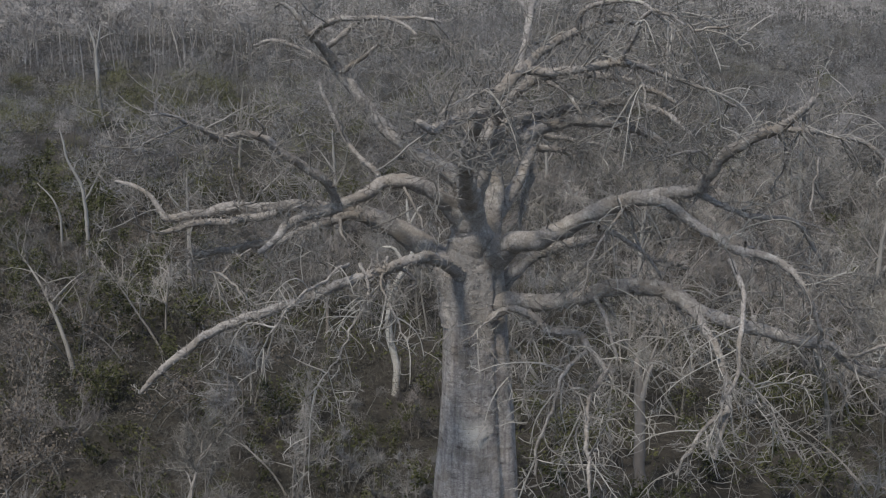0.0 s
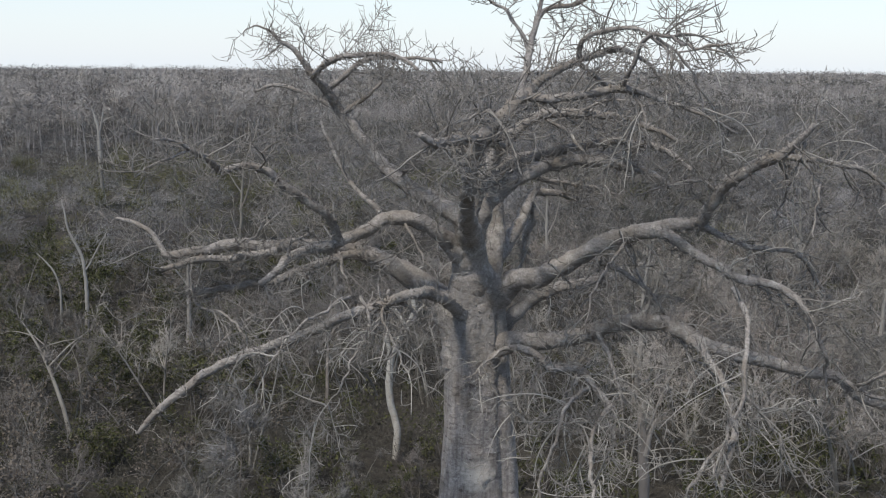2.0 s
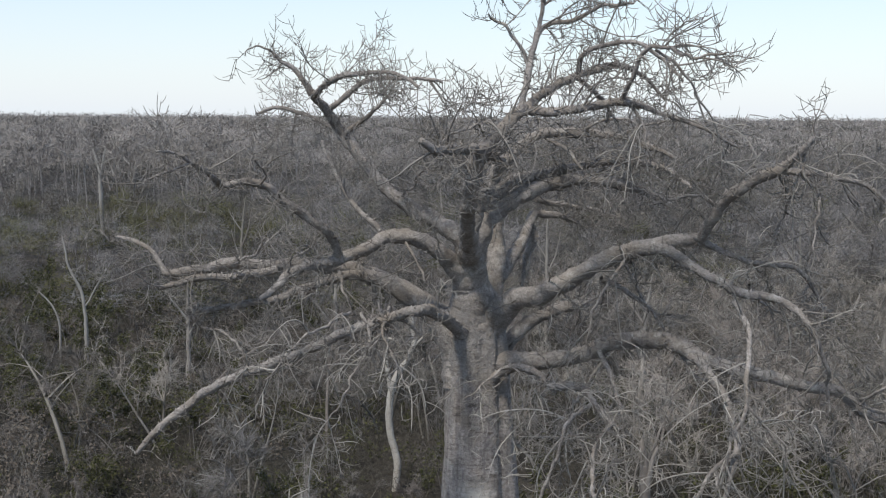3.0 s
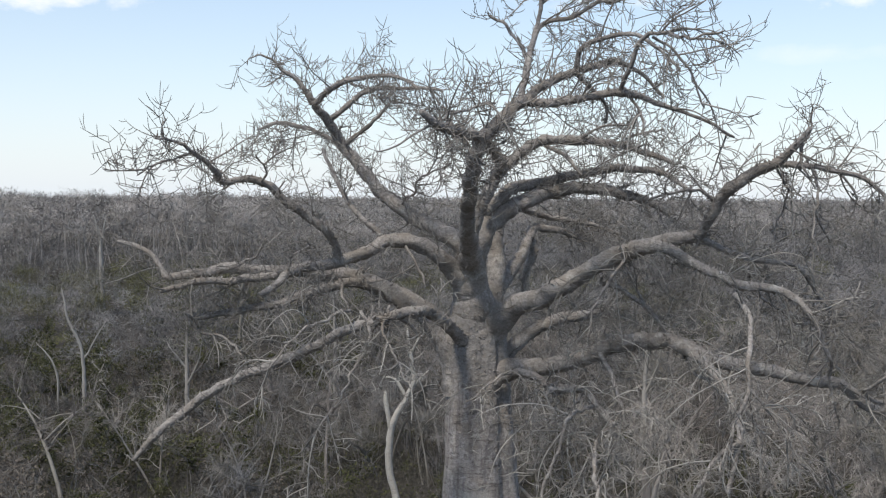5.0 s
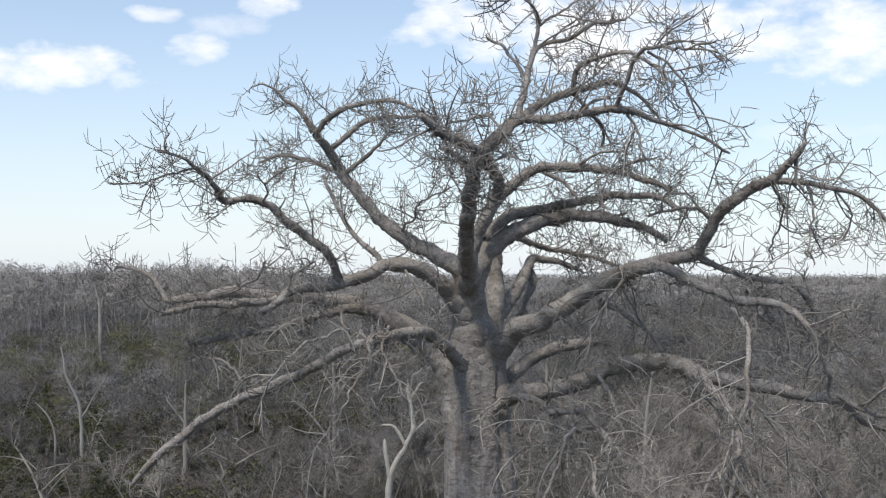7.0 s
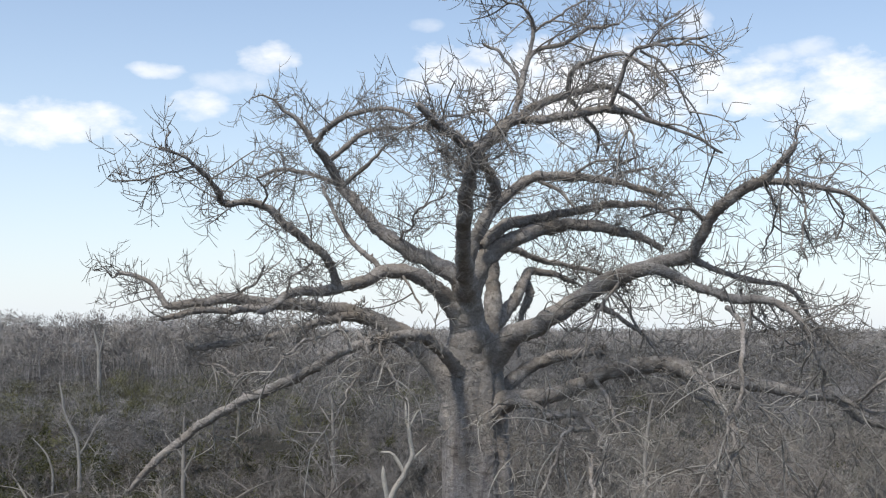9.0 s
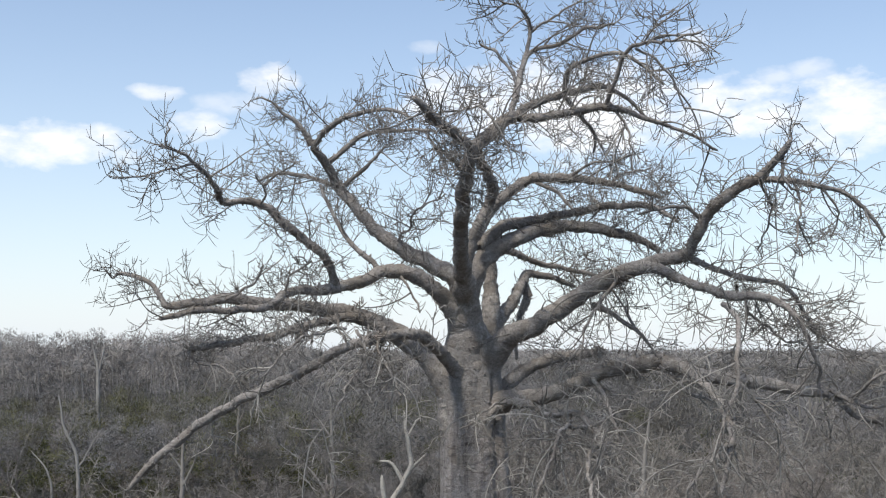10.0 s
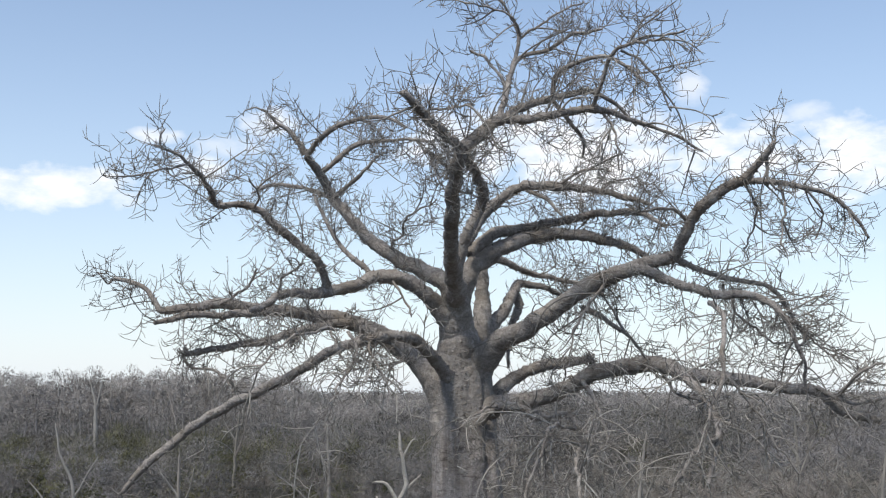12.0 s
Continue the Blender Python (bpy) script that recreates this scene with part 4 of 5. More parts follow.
br_f15 = branch(limb_f, [(7.95, -5.40, 16.76, 0.040), (7.96, -5.90, 16.17, 0.030), (7.67, -6.30, 15.39, 0.025), (7.91, -6.50, 14.91, 0.020)], 4, 0.05, 0.8, 0.5, 0.35)
br_f16 = branch(limb_f, [(7.11, -5.50, 16.70, 0.040), (7.52, -5.00, 16.15, 0.030), (7.28, -4.60, 15.43, 0.025), (7.51, -4.40, 14.95, 0.020)], 4, 0.05, 0.8, 0.5, 0.35)
br_f17 = branch(limb_f, [(8.63, -5.40, 16.58, 0.035), (9.05, -5.20, 15.99, 0.030), (8.88, -5.00, 15.46, 0.020)], 4, 0.05, 0.7, 0.5, 0.35)
br_b7 = branch(limb_b, [(-1.77, -1.40, 14.89, 0.050), (-1.29, -1.90, 14.24, 0.035), (-1.13, -2.10, 13.63, 0.025)], 6, 0.05, 0.7, 0.5, 0.3)
br_c4 = branch(limb_c, [(-3.60, 0.10, 13.83, 0.060), (-3.37, -0.60, 13.29, 0.040), (-3.08, -1.20, 12.73, 0.030)], 6, 0.05, 0.6, 0.5, 0.35)
burr(limb_d, (-2.2, -4.0, 13.0), 0.34, 150, 0.0)
burr(limb_c, (-2.9, 0.05, 13.75), 0.34, 110, 0.1)
burr(limb_e, (-4.45, -0.9, 13.22), 0.22, 170, -0.9)
burr(limb_e, (-7.41, -1.2, 12.76), 0.13, 60, 0.0)
burr(limb_h, (4.1, 1.95, 12.68), 0.20, 90, -0.3)
burr(limb_g, (5.1, -3.5, 12.36), 0.28, 130, -0.2)
burr(limb_g, (3.3, -2.0, 11.95), 0.26, 100, -0.2)
burr(limb_m, (2.3, -2.4, 11.05), 0.16, 90, -0.2)
burr(limb_f, (4.0, -3.05, 14.66), 0.26, 120, -0.3)
burr(limb_f, (5.63, -4.0, 15.05), 0.24, 90, 0.0)
bark_crust()


# ---------------------------------------------------------------- bleached dead trees
def dead_tree(x, y, stems, label, wood=None):
    """A barkless standing trunk with a few broken arms; stems are lists of (x, y, z, r)."""
    ob = tagged(new("dead_tree"), label, "tree", "bleached dead trees in the woodland")
    ob.location = (x, y, 0)
    r = random.Random(int(x * 13 + y))
    for i, ctrl in enumerate(stems):
        pts, rad = knobbly(*glide(ctrl, 0.3), 0.15, i * 3.1 + x)
        soup = Soup()
        soup.tube(pts, rad, 7, True)
        stem = part("trunk" if i == 0 else "branch", soup, wood or wood_dead, ob)
        spray = Soup()
        shoots(spray, pts, rad, 0.8, 0.5, 0.8, 0.5, 0.2, r)
        part("twig_spray", spray, stem_grey, ob, kind="stuff")
    return ob


dead_tree(-48.5, 133, [[(0.4, 0, 0, 0.35), (0.2, 0, 3, 0.32), (0.1, 0, 7, 0.28), (0, 0, 10, 0.22), (-0.5, 0, 12, 0.12), (-0.9, 0, 13.3, 0.06)],
                       [(0.1, 0, 9.5, 0.18), (0.5, 0, 11.3, 0.13), (0.9, 0, 13.3, 0.08)], [(0.4, 0, 11, 0.1), (1.6, 0, 11.7, 0.07), (2.9, 0, 12.1, 0.04)]],
          "tall bleached dead tree with a forked top above the woodland", wood_grey)
dead_tree(-26.2, 50.5, [[(0.2, 0, 0, 0.16), (0.25, 0, 3.0, 0.13), (0.1, 0, 5.2, 0.11), (-0.25, 0, 6.2, 0.10), (-0.85, 0, 7.3, 0.085), (-1.05, 0, 8.5, 0.065), (-1.3, 0, 9.6, 0.035)],
                        [(0.25, 0, 4.6, 0.07), (0.75, 0, 5.4, 0.06), (1.4, 0, 6.6, 0.05), (1.9, 0, 7.3, 0.03)], [(-1.7, 0.4, 0, 0.10), (-1.7, 0.4, 3.0, 0.085), (-2.1, 0.4, 4.4, 0.065), (-3.2, 0.4, 5.7, 0.03)],
                        [(-0.5, 0, 6.6, 0.05), (-0.1, -0.2, 7.3, 0.035), (0.4, -0.3, 7.5, 0.02)]],
          "bleached dead tree with two bare crooked arms", wood_grey)
dead_tree(-3.3, 23.3, [[(0.3, -0.1, 0, 0.2), (0.35, 0, 1.6, 0.18), (0, 0.1, 3.2, 0.18), (0.1, 0, 5.2, 0.17), (0.75, 0, 6.4, 0.13), (1.15, 0, 7.4, 0.11), (0.95, 0, 8.7, 0.09), (0.8, 0, 9.9, 0.04)],
                       [(0.05, 0, 4.9, 0.12), (-0.15, 0, 6.0, 0.11), (-0.2, 0, 6.9, 0.09)], [(0.75, 0, 6.6, 0.09), (0.3, 0, 7.4, 0.08), (-0.1, 0, 7.5, 0.06), (-0.45, 0, 7.5, 0.03)],
                       [(0.95, 0, 6.9, 0.07), (1.4, 0, 7.4, 0.06), (1.9, 0, 7.9, 0.03)], [(1.0, 0, 8.6, 0.06), (1.4, 0, 9.4, 0.04), (1.6, 0, 9.5, 0.02)]],
          "pale forked dead tree with smooth white branches")
dead_tree(7.0, 11.5, [[(0.2, 0, -0.2, 0.26), (0.1, 0, 2.5, 0.22), (0.0, 0, 4.4, 0.20), (-0.1, 0, 5.4, 0.15), (-0.15, 0, 6.0, 0.08)],
                      [(0.1, -0.1, 4.2, 0.13), (0.3, -0.1, 5.2, 0.10), (0.45, -0.1, 5.7, 0.05)], [(0.0, 0, 4.9, 0.06), (0.5, 0, 6.1, 0.05), (0.7, 0, 6.6, 0.02)]],
          "broken grey trunk split open at its top", stem_grey)
dead_tree(22.6, 31.0, [[(0, 0, 0, 0.12), (0.1, 0, 1.8, 0.11), (0.0, 0, 2.9, 0.09), (-0.15, 0, 3.9, 0.04)], [(0.1, 0, 1.0, 0.09), (-0.5, 0, 1.8, 0.09), (-0.65, 0, 2.7, 0.04)],
                       [(0.1, 0, 0.9, 0.08), (0.5, 0.1, 1.5, 0.08), (0.55, 0.1, 2.4, 0.04)]],
          "pale dead stump with three upright bare stalks", wood_grey)
for x, y, h in ((-16.5, 40, 8.0), (10.0, 33, 9.5), (21.5, 28, 8.8), (24.5, 52, 10.5), (-8.5, 52, 9.5), (7.2, 62, 10.0), (-20.0, 78, 10.5), (33, 80, 11.0)):
    q = random.Random(int(x * 7 + y))
    lean = q.uniform(-0.8, 0.8)
    dead_tree(x, y, [[(0, 0, 0, 0.17), (lean * 0.3, 0, h * 0.35, 0.15), (lean * 0.5, 0.2, h * 0.7, 0.11), (lean, 0.3, h, 0.04)],
                     [(lean * 0.4, 0.1, h * 0.55, 0.08), (lean * 0.4 + 0.7, 0, h * 0.72, 0.06), (lean * 0.4 + 1.0, -0.2, h * 0.9, 0.03)],
                     [(lean * 0.5, 0.2, h * 0.68, 0.07), (lean * 0.5 - 0.8, 0.3, h * 0.8, 0.05), (lean * 0.5 - 1.3, 0.4, h * 0.88, 0.02)]],
              "slender weathered grey dead tree standing in bare woodland", stem_grey)


# ---------------------------------------------------------------- bare woodland trees
def woodland_tree(name, label, seed, height, spread, stems, first_fork, leaf=None, fine=1.0, gauge=1.0, bark=None):
    """One model tree: stems, limbs, branchlets and a haze of fine twigs."""
    r = random.Random(seed)
    ob = tagged(new(name), label, "tree" if height > 4 else "shrub", "trees of the dry woodland")
    wood, crown, foliage = Soup(), Soup(), Soup()
    for s in range(stems):
        a0 = r.uniform(0, 6.283)
        foot = Vector((math.cos(a0), math.sin(a0), 0)) * (0.0 if stems == 1 else 0.25)
        lean = Vector((math.cos(a0), math.sin(a0), 0)) * (0.05 if stems == 1 else 0.35)
        trunk = arc(foot - Vector((0, 0, 0.3)), Vector((0, 0, 1)) + lean, height * 0.8, 7, 0.02, r, 0.09)
        base = 0.013 * height * (1.0 if stems == 1 else 0.7)
        trad = [base * (1 - 0.75 * k / 7) for k in range(8)]
        wood.tube(trunk, trad, 6, True)
        for b in range(int(8 / stems) + 2):
            u = r.uniform(first_fork, 1.0) * 7
            i = min(int(u), 6)
            p = trunk[i].lerp(trunk[i + 1], u - i)
            a = r.uniform(0, 6.283)
            way = Vector((math.cos(a) * spread, math.sin(a) * spread, r.uniform(0.35, 1.1)))
            ln = height * r.uniform(0.2, 0.42) * (1.15 - 0.5 * u / 7)
            bough = arc(p, way, ln, 4, 0.05, r, 0.18)
            wood.tube(bough, [trad[i] * 0.68 * (1 - 0.7 * k / 4) for k in range(5)], 4, True)
            for c in range(int(7 * fine)):
                j = r.randint(1, 4)
                q = bough[j - 1].lerp(bough[j], r.random())
                d = (bough[j] - bough[j - 1]).normalized()
                side = d.cross(Vector((r.gauss(0, 1), r.gauss(0, 1), r.gauss(0, 1)))).normalized()
                rod = arc(q, side + d * 0.8 + Vector((0, 0, 0.25)), ln * r.uniform(0.3, 0.6), 3, 0.06, r, 0.22)
                crown.tube(rod, (0.022 * gauge, 0.018 * gauge, 0.014 * gauge, 0.0), 3, True)
                for e in range(int(21 * fine)):
                    j2 = r.randint(1, 3)
                    q2 = rod[j2 - 1].lerp(rod[j2], r.random())
                    d2 = (rod[j2] - rod[j2 - 1]).normalized()
                    s2 = d2.cross(Vector((r.gauss(0, 1), r.gauss(0, 1), r.gauss(0, 1)))).normalized()
                    tip = q2 + (s2 + d2 * 0.5 + Vector((r.gauss(0, 0.4), r.gauss(0, 0.4), 0.15 + r.gauss(0, 0.4)))).normalized() * r.uniform(0.2, 0.6)
                    if leaf is None or e < 6:
                        crown.sliver(q2, tip - q2, 0.0095 * gauge, q2 - Vector((0, 0, height * 0.5)))
                    if leaf is not None and e % 3 == 0:
                        for g in range(3 if leaf is leaf_olive else 1):
                            foliage.leaf(q2.lerp(tip, r.random()) + Vector((r.gauss(0, .08), r.gauss(0, .08), r.gauss(0, .08))), r.uniform(0.07, 0.135), r)
    part("trunk", wood, bark or (stem_grey if leaf is None else stem_dark), ob)
    part("crown", crown, bark or twig_grey, ob, "bare twigs", kind="stuff")
    if leaf is not None:
        part("foliage", foliage, leaf, ob, "sparse leaves", kind="stuff")
    return ob


MODELS = [
    (woodland_tree("bare_tree", "leafless grey tree with a fine twiggy rounded crown", 11, 8.5, 1.0, 1, 0.4), 5),
    (woodland_tree("bare_tree", "leafless grey tree with a slim trunk and upright twigs", 12, 10.0, 0.55, 1, 0.45), 5),
    (woodland_tree("bare_tree", "leafless many-stemmed grey tree with spreading twigs", 13, 7.0, 1.0, 3, 0.35), 5),
    (woodland_tree("bare_tree", "leafless brown-grey tree with a wide flat twiggy crown", 14, 6.5, 1.6, 2, 0.5, fine=1.15), 5),
    (woodland_tree("bare_tree", "leafless low tree with a dense tangle of twigs", 15, 5.0, 1.4, 3, 0.25, fine=1.15), 5),
    (woodland_tree("leafy_tree", "small tree with sparse dull olive leaves", 16, 5.5, 1.0, 2, 0.3, leaf_olive), 4),
    (woodland_tree("bare_tree", "leafless tree with a pale grey haze of twigs", 20, 8.0, 1.1, 2, 0.35, fine=1.05, bark=twig_pale), 1),
    (woodland_tree("withered_tree", "small tree with withered brown leaves on grey twigs", 17, 6.0, 1.2, 2, 0.35, leaf_brown), 2),
]
for i, (ob, w) in enumerate(MODELS):
    ob.location = (-30 + 9 * i, -75 - 3 * (i % 2), 0)

# single tall trees that stand above the canopy
tall = woodland_tree("bare_tree", "tall leafless grey tree reaching above the canopy", 18, 16.5, 1.0, 1, 0.5, fine=1.2, gauge=1.2)
tall.location = (-40.6, 69, 0)
pale = woodland_tree("pale_tree", "tall pale-trunked tree with a broad bare crown", 19, 16.0, 1.3, 1, 0.55, fine=1.6, gauge=3.2, bark=wood_grey)
pale.location = (-111.7, 349.6, 0)
pale.scale = (1.6, 1.6, 1.22)
for x, y, s in ((-128, 345, 1.0), (-92, 350, 1.0), (-70, 380, 1.05), (-143, 325, 1.05), (-82, 300, 0.9), (-50, 410, 1.0), (95, 420, 0.8), (150, 400, 0.8), (20, 430, 0.8)):
    far_one = copy_thing(pale, pose(x, y, 0, 0, 0, x * 7.0))
    far_one.scale = (s * 1.1, s * 1.1, s)

r = random.Random(21)
EYE_X, EYE_Y = -0.4, -34.0
taken = []
pool = [ob for ob, w in MODELS for _ in range(w)]
# trees and bushes that can be told apart near the baobab: model, x, y, size
KNOWN = ((5, -28.2, 43.5, 0.9), (5, -30.6, 45.5, 0.8), (5, -16.4, 20.7, 0.7), (5, 7.3, 8.2, 0.65), (5, -41, 84, 1.1), (5, -7.3, 17.9, 0.75), (5, 22.5, 13.0, 0.7),
         (7, -19.8, 20.1, 0.95), (7, -13.6, 17.7, 0.9), (7, 11.1, 21.8, 0.8), (7, -22.5, 24.0, 0.95), (7, -17.5, 11.5, 0.85),
         (2, -20.0, 27.6, 0.95), (3, -9.3, 14.8, 0.9), (4, -5.8, 6.1, 1.05), (3, -9.7, 7.0, 0.9), (4, -2.8, 7.5, 0.8), (2, 7.9, 20.5, 1.0), (4, 4.5, 6.5, 0.6), (5, 5.2, 14.5, 0.8), (4, -1.7, 10.5, 0.55), (4, -4.4, 12.0, 0.6), (5, -3.2, 15.5, 0.5), (4, -1.9, 17.5, 0.55), (4, -4.6, 18.5, 0.55), (5, 15.0, 19.0, 0.9), (5, 11.5, 5.5, 0.6),
         (5, 13.5, 10.5, 0.75), (4, 18.0, 7.0, 0.95), (4, -18.5, 4.0, 0.95), (2, -6.5, 11.5, 0.8), (5, 9.8, 13.5, 0.8), (5, 24.0, 34.0, 0.9), (5, -33.0, 52.0, 1.0),
         (5, -25.5, 41.5, 0.75), (5, -24.0, 33.0, 0.8), (5, -27.5, 36.5, 0.85), (5, -21.5, 38.0, 0.75), (5, -23.5, 47.5, 0.9), (5, -20.5, 30.5, 0.65), (5, -31.5, 58.5, 1.1), (5, -29.0, 64.0, 1.15), (5, -35.5, 70.0, 1.2), (5, -33.0, 78.0, 1.2), (5, -39.5, 76.0, 1.2), (5, -27.0, 71.0, 1.1),
         (7, -16.0, 12.2, 0.9), (7, -19.5, 16.5, 0.9))
for which, x, y, size in KNOWN:
    taken.append((x, y))
    o = copy_thing(MODELS[which][0], pose(x, y, ground_height(x, y), 0, 0, x * 37 + y * 11))
    o.scale = (size, size, size)
count = 0
for _ in range(9000):
    if count >= 185:
        break
    d = r.uniform(32, 108) if count % 2 else math.sqrt(r.uniform(30 ** 2, 112 ** 2))
    a = radians(r.uniform(-25, 25))
    x, y = EYE_X + d * math.sin(a), EYE_Y + d * math.cos(a)
    if math.hypot(x, y) < 3.5 or (abs(x) < 14 and y < 26 and r.random() < 0.4) or (abs(x + 2.6) < 2.8 and 5 < y < 23) or (x > 2 and y < 18 and r.random() < 0.6) or any((x - p) ** 2 + (y - q) ** 2 < 2.5 ** 2 for p, q in taken):
        continue
    taken.append((x, y))
    # leaves hold on longer in the western stand
    ob = r.choice(pool) if x > -12 or r.random() > (0.8 if 28 < y < 92 else 0.4) else MODELS[r.choice((5, 7))][0]
    if x > 5 and y > 18 and r.random() < 0.75:
        ob = MODELS[6][0]
    size = r.uniform(0.75, 1.15)
    if y < 6:
        size *= 0.8
    m = Matrix.LocRotScale((x, y, ground_height(x, y)), Euler((r.gauss(0, 0.04), r.gauss(0, 0.04), r.uniform(0, 6.28))), None)
    o = copy_thing(ob, m)
    o.scale = (size * r.uniform(0.9, 1.15), size * r.uniform(0.9, 1.15), size)
    count += 1


# ---------------------------------------------------------------- undergrowth and the woods beyond
def clump(soup, centre, rx, rz, n, length, width, r, outward=Vector((0, 0, 0))):
    """A rounded haze of bare twigs pointing outwards and up."""
    for _ in range(n):
        d = Vector((r.gauss(0, 1), r.gauss(0, 1), r.gauss(0.25, 0.9))).normalized()
        p = centre + Vector((d.x * rx, d.y * rx, d.z * rz)) * r.uniform(0.35, 0.95)
        w = (d * 0.5 + Vector((r.gauss(0, 0.8), r.gauss(0, 0.8), 0.1 + r.gauss(0, 0.8)))).normalized() * length * r.uniform(0.5, 1.3)
        soup.sliver(p, w, width * r.uniform(0.6, 1.2), d + outward)


r = random.Random(33)
brush = Soup()
for i in range(3600):
    d = r.uniform(30, 100) if i % 2 else math.sqrt(r.uniform(27 ** 2, 122 ** 2))
    a = radians(r.uniform(-27, 27))
    x, y = EYE_X + d * math.sin(a), EYE_Y + d * math.cos(a)
    if math.hypot(x - 0.4, y) > 2.8 and not (x > 3 and y < 16 and i % 2):
        h = r.uniform(0.8, 2.6) if abs(x + 2.8) > 1.5 or not 9 < y < 23 else r.uniform(0.5, 1.0)
        clump(brush, Vector((x, y, ground_height(x, y) + h * 0.4)), r.uniform(0.7, 1.5), h * 0.6, 60, 0.42, 0.0125, r)
for i in range(620):
    x, y = r.uniform(-22, 22), r.uniform(-4, 36)
    if math.hypot(x - 0.4, y) > 2.4:
        h = r.uniform(0.8, 2.4)
        clump(brush, Vector((x, y, ground_height(x, y) + h * 0.4)), r.uniform(0.7, 1.6), h * 0.6, 56, 0.4, 0.013, r)
# low shrubs that still hold dark leaves
shrubs = Soup()
for i in range(330):
    x, y = r.uniform(-24, 24), r.uniform(-2, 44)
    if math.hypot(x - 0.4, y) < 2.8:
        continue
    foot, wide = Vector((x, y, ground_height(x, y))), r.uniform(0.5, 1.3)
    for k in range(4):
        lobe = foot + Vector((r.gauss(0, 0.5) * wide, r.gauss(0, 0.5) * wide, wide * r.uniform(0.5, 1.5)))
        shrubs.tube(arc(foot, lobe - foot, (lobe - foot).length, 3, 0.0, r, 0.1), (0.02, 0.016, 0.012, 0), 3, True)
        for _ in range(26):
            d = Vector((r.gauss(0, 1), r.gauss(0, 1), r.gauss(0, 0.8))).normalized()
            shrubs.leaf(lobe + d * wide * r.uniform(0.2, 0.5), r.uniform(0.07, 0.13), r)
tagged(new("shrubs", shrubs.mesh("shrubs", leaf_olive, False)), "low shrubs with sparse dark olive leaves", "shrub", kind="stuff")
thicket = Soup()
for i in range(1050):
    d = r.uniform(31, 100) if i % 2 else math.sqrt(r.uniform(30 ** 2, 118 ** 2))
    a = radians(r.uniform(-26, 26) if i < 880 else r.uniform(12, 26))
    if i >= 880:
        d = r.uniform(52, 95)
    x, y = EYE_X + d * math.sin(a), EYE_Y + d * math.cos(a)
    if math.hypot(x - 0.4, y) < 3.2 or (abs(x + 2.8) < 1.8 and 9 < y < 23) or (y < 34 and abs(x) < 17 and i % 4) or (x > 2 and y < 20 and i % 8) or (x > 8 and y < 14) or (x < -15 and 26 < y < 90 and i % 7) or (x < -8 and y < 13 and i % 3):
        continue
    h, wide = r.uniform(1.8, 4.2), r.uniform(0.8, 1.7)
    foot = Vector((x, y, ground_height(x, y)))
    for k in range(5):
        lobe = foot + Vector((r.gauss(0, 0.5) * wide, r.gauss(0, 0.5) * wide, h * r.uniform(0.6, 0.95)))
        thicket.tube(arc(foot, Vector((r.gauss(0, 0.25), r.gauss(0, 0.25), 1)), h * 0.7, 3, 0.0, r, 0.12), (0.03, 0.024, 0.018, 0), 3, True)
        clump(thicket, lobe, wide * 0.6, h * 0.17, 44, 0.36, 0.010, r)
tagged(new("thicket", thicket.mesh("thicket", twig_grey, False)), "dense thicket of fine leafless grey twigs", "thicket", kind="stuff")
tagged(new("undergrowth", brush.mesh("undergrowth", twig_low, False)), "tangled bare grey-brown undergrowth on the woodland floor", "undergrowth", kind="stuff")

woods, leafy, distance = Soup(), Soup(), Soup()


def wood_belt(near, far, number, half_angle, lobes, n, h_low, h_high, w, length, width, turn=0.0):
    """Trees too far to tell apart: a slim stem and a dome of twiggy lobes each."""
    for _ in range(number):
        d = math.sqrt(r.uniform(near ** 2, far ** 2))
        a = radians(turn + r.uniform(-half_angle, half_angle))
        x, y = EYE_X + d * math.sin(a), EYE_Y + d * math.cos(a)
        h = r.uniform(h_low, h_high) * (1 + 0.25 * noise.noise(Vector((x * 0.02, y * 0.02, 0))) + 0.2 * noise.noise(Vector((x * 0.07, y * 0.07, 5))))
        if a < -0.1 and 230 < d < 460 and r.random() < 0.4:
            continue
        z = ground_height(x, y)
        ww = w * r.uniform(0.65, 1.5)
        lean = r.gauss(0, 0.06) * h
        # beyond a set distance trees join the mesh coloured for haze
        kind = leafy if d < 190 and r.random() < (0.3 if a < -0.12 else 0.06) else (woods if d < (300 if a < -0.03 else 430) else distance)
        if r.random() < 0.1:
            kind.tube([Vector((x, y, z)), Vector((x + lean * 0.5, y, z + h * 0.5)), Vector((x + lean, y, z + h * 0.8))], (width * 2.2, width * 1.7, 0), 3, True)
        flat = r.uniform(0.5, 1.1)
        for k in range(lobes):
            b, e = r.uniform(0, 6.283), math.sqrt(r.random())
            c = Vector((x + lean + e * math.cos(b) * ww, y + e * math.sin(b) * ww, z + h * (0.84 - (0.12 + 0.3 * flat) * e * e - r.uniform(0, 0.10))))
            size = ww * r.uniform(0.42, 0.72)
            clump(kind, c, size, size * r.uniform(0.6, 0.9), n, length, width * (1.3 if kind is leafy else 1.0), r,
                  (c - Vector((x + lean, y, z + h * 0.45))).normalized() * 4.5)


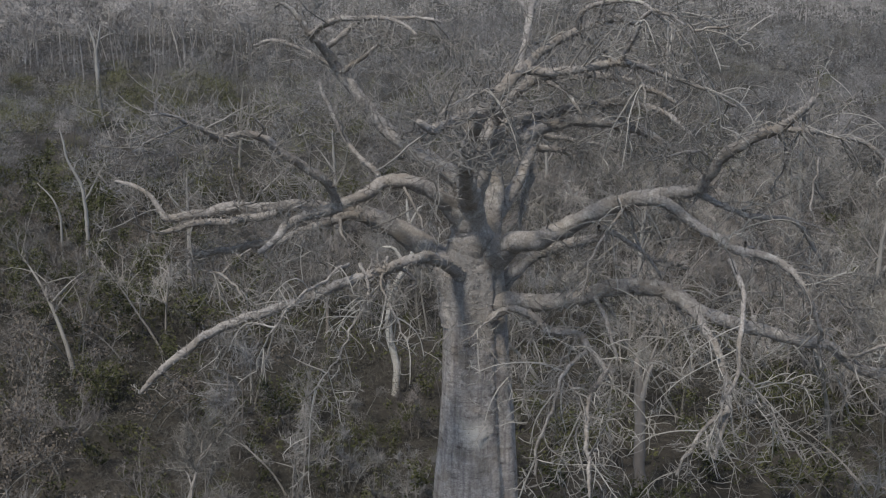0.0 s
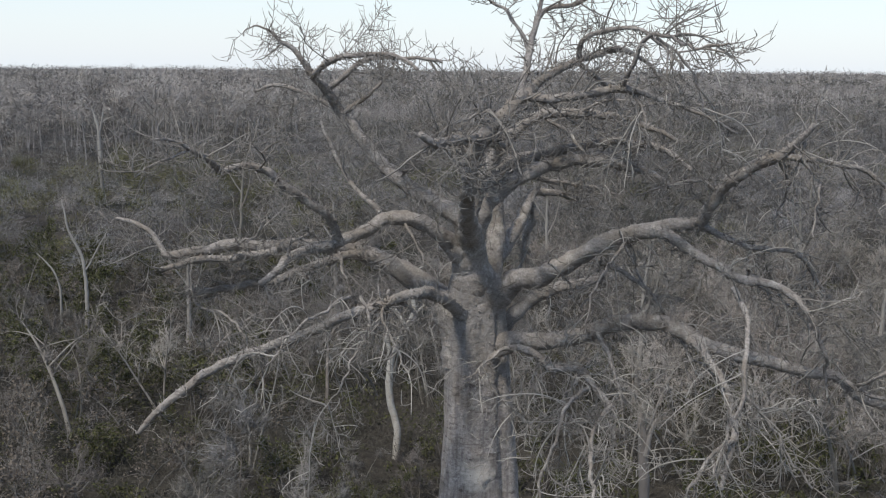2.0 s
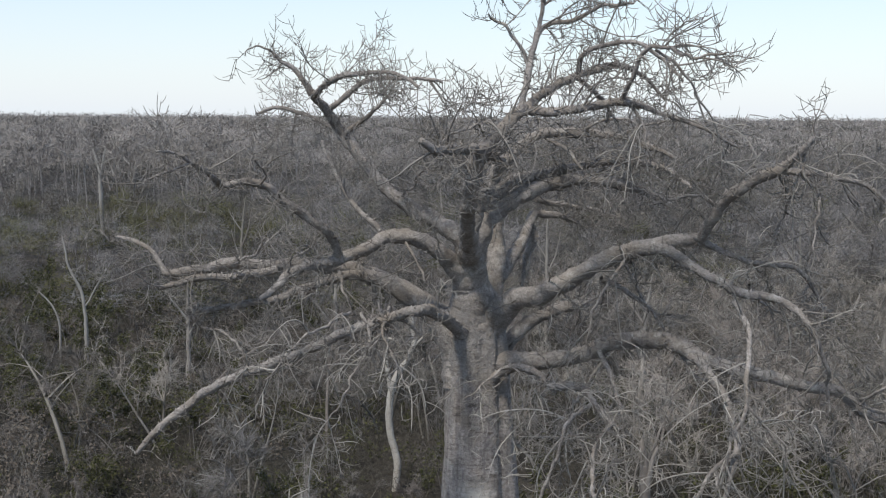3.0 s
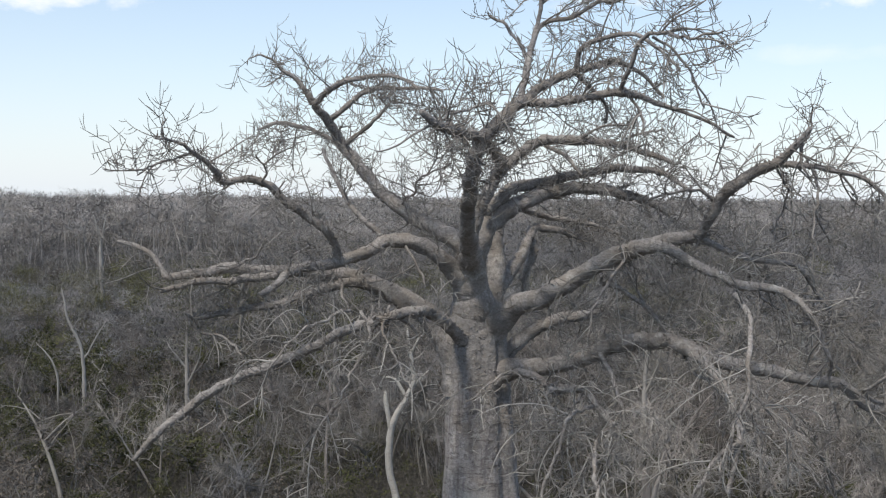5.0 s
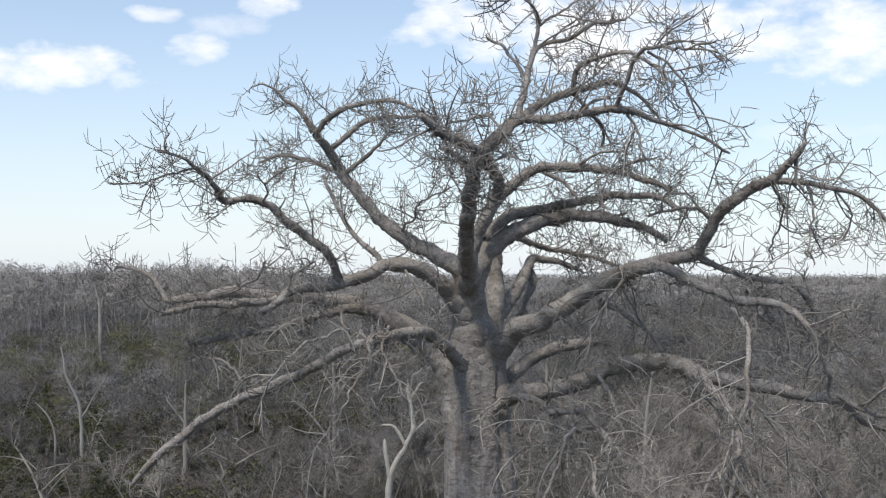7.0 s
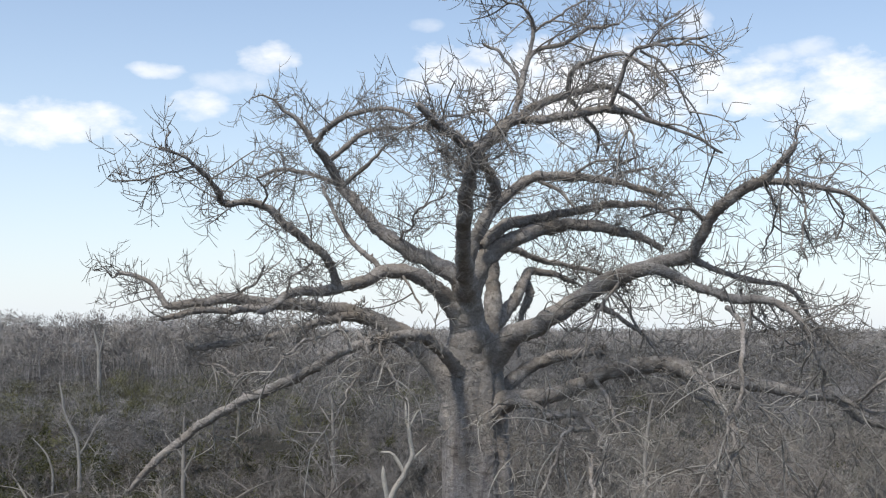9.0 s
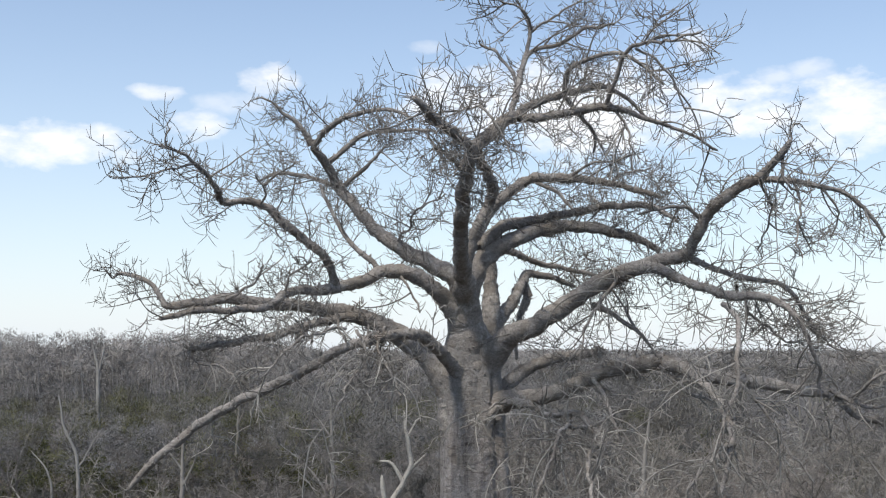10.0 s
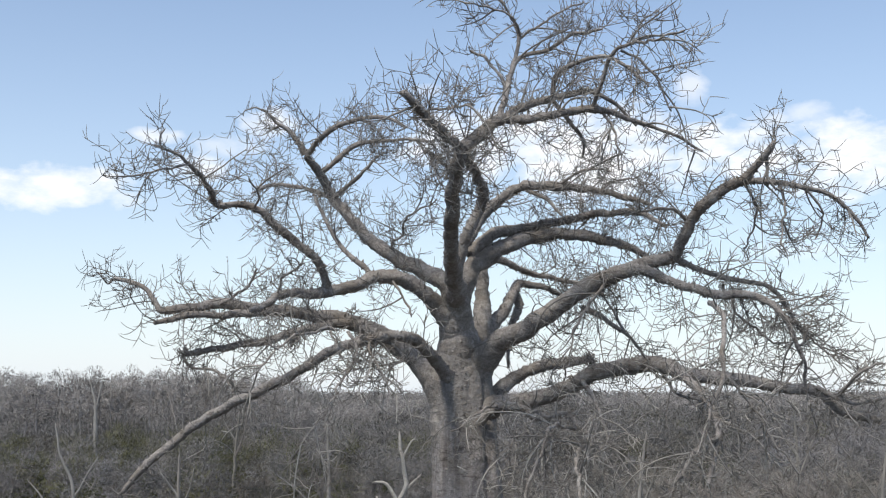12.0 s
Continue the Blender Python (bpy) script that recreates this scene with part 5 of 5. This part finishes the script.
wood_belt(98, 215, 780, 25, 6, 92, 5.5, 9.5, 2.4, 0.46, 0.026)
wood_belt(215, 430, 2300, 25, 5, 30, 6.0, 10.0, 3.1, 0.62, 0.062)
wood_belt(430, 1100, 4000, 25, 3, 10, 7.0, 10.5, 5.5, 1.3, 0.15)
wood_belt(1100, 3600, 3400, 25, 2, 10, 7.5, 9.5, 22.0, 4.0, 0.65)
wood_belt(40, 320, 600, 152, 4, 10, 6.0, 10.0, 3.0, 1.2, 0.06, 180.0)
# a taller stand with broad rounded crowns in the north-west, its colour tinted for haze too
for _ in range(170):
    d, a = r.uniform(235, 430), radians(r.uniform(-23, -7.0))
    x, y = EYE_X + d * math.sin(a), EYE_Y + d * math.cos(a)
    h = 17.6 + 2.6 * noise.noise(Vector((x * 0.06, y * 0.03, 2))) + r.uniform(-1.6, 1.8)
    ww, foot = r.uniform(3.2, 5.6), Vector((x, y, ground_height(x, y)))
    distance.tube(arc(foot, Vector((r.gauss(0, 0.08), 0, 1)), h * 0.8, 4, 0.0, r, 0.06), (0.2, 0.18, 0.14, 0.1, 0), 4, True)
    for k in range(11):
        b, e = r.uniform(0, 6.283), math.sqrt(r.random())
        c = foot + Vector((e * math.cos(b) * ww, e * math.sin(b) * ww, h * (0.9 - 0.34 * e * e - r.uniform(0, 0.10))))
        size = ww * r.uniform(0.28, 0.52)
        limb_foot = foot + Vector((0, 0, h * r.uniform(0.45, 0.6)))
        bend = limb_foot.lerp(c, 0.5) + Vector((r.gauss(0, 0.4), r.gauss(0, 0.4), -0.4))
        distance.tube([limb_foot, bend, c], (0.10, 0.07, 0), 3, True)
        clump(distance, c, size, size * 0.7, 44, 0.7, 0.08, r, (c - foot - Vector((0, 0, h * 0.6))).normalized() * 3.0)
tagged(new("far_woods", woods.mesh("far_woods", far_wood)), "endless leafless grey-brown dry woodland reaching the horizon", "woodland", kind="stuff")
tagged(new("leafy_woods", leafy.mesh("leafy_woods", leaf_dull)), "dull olive trees still in leaf among the bare woodland", "woodland", kind="stuff")
tagged(new("distant_woods", distance.mesh("distant_woods", hazed_wood)), "bare woodland on the horizon, paled in colour for haze", "woodland", kind="stuff")
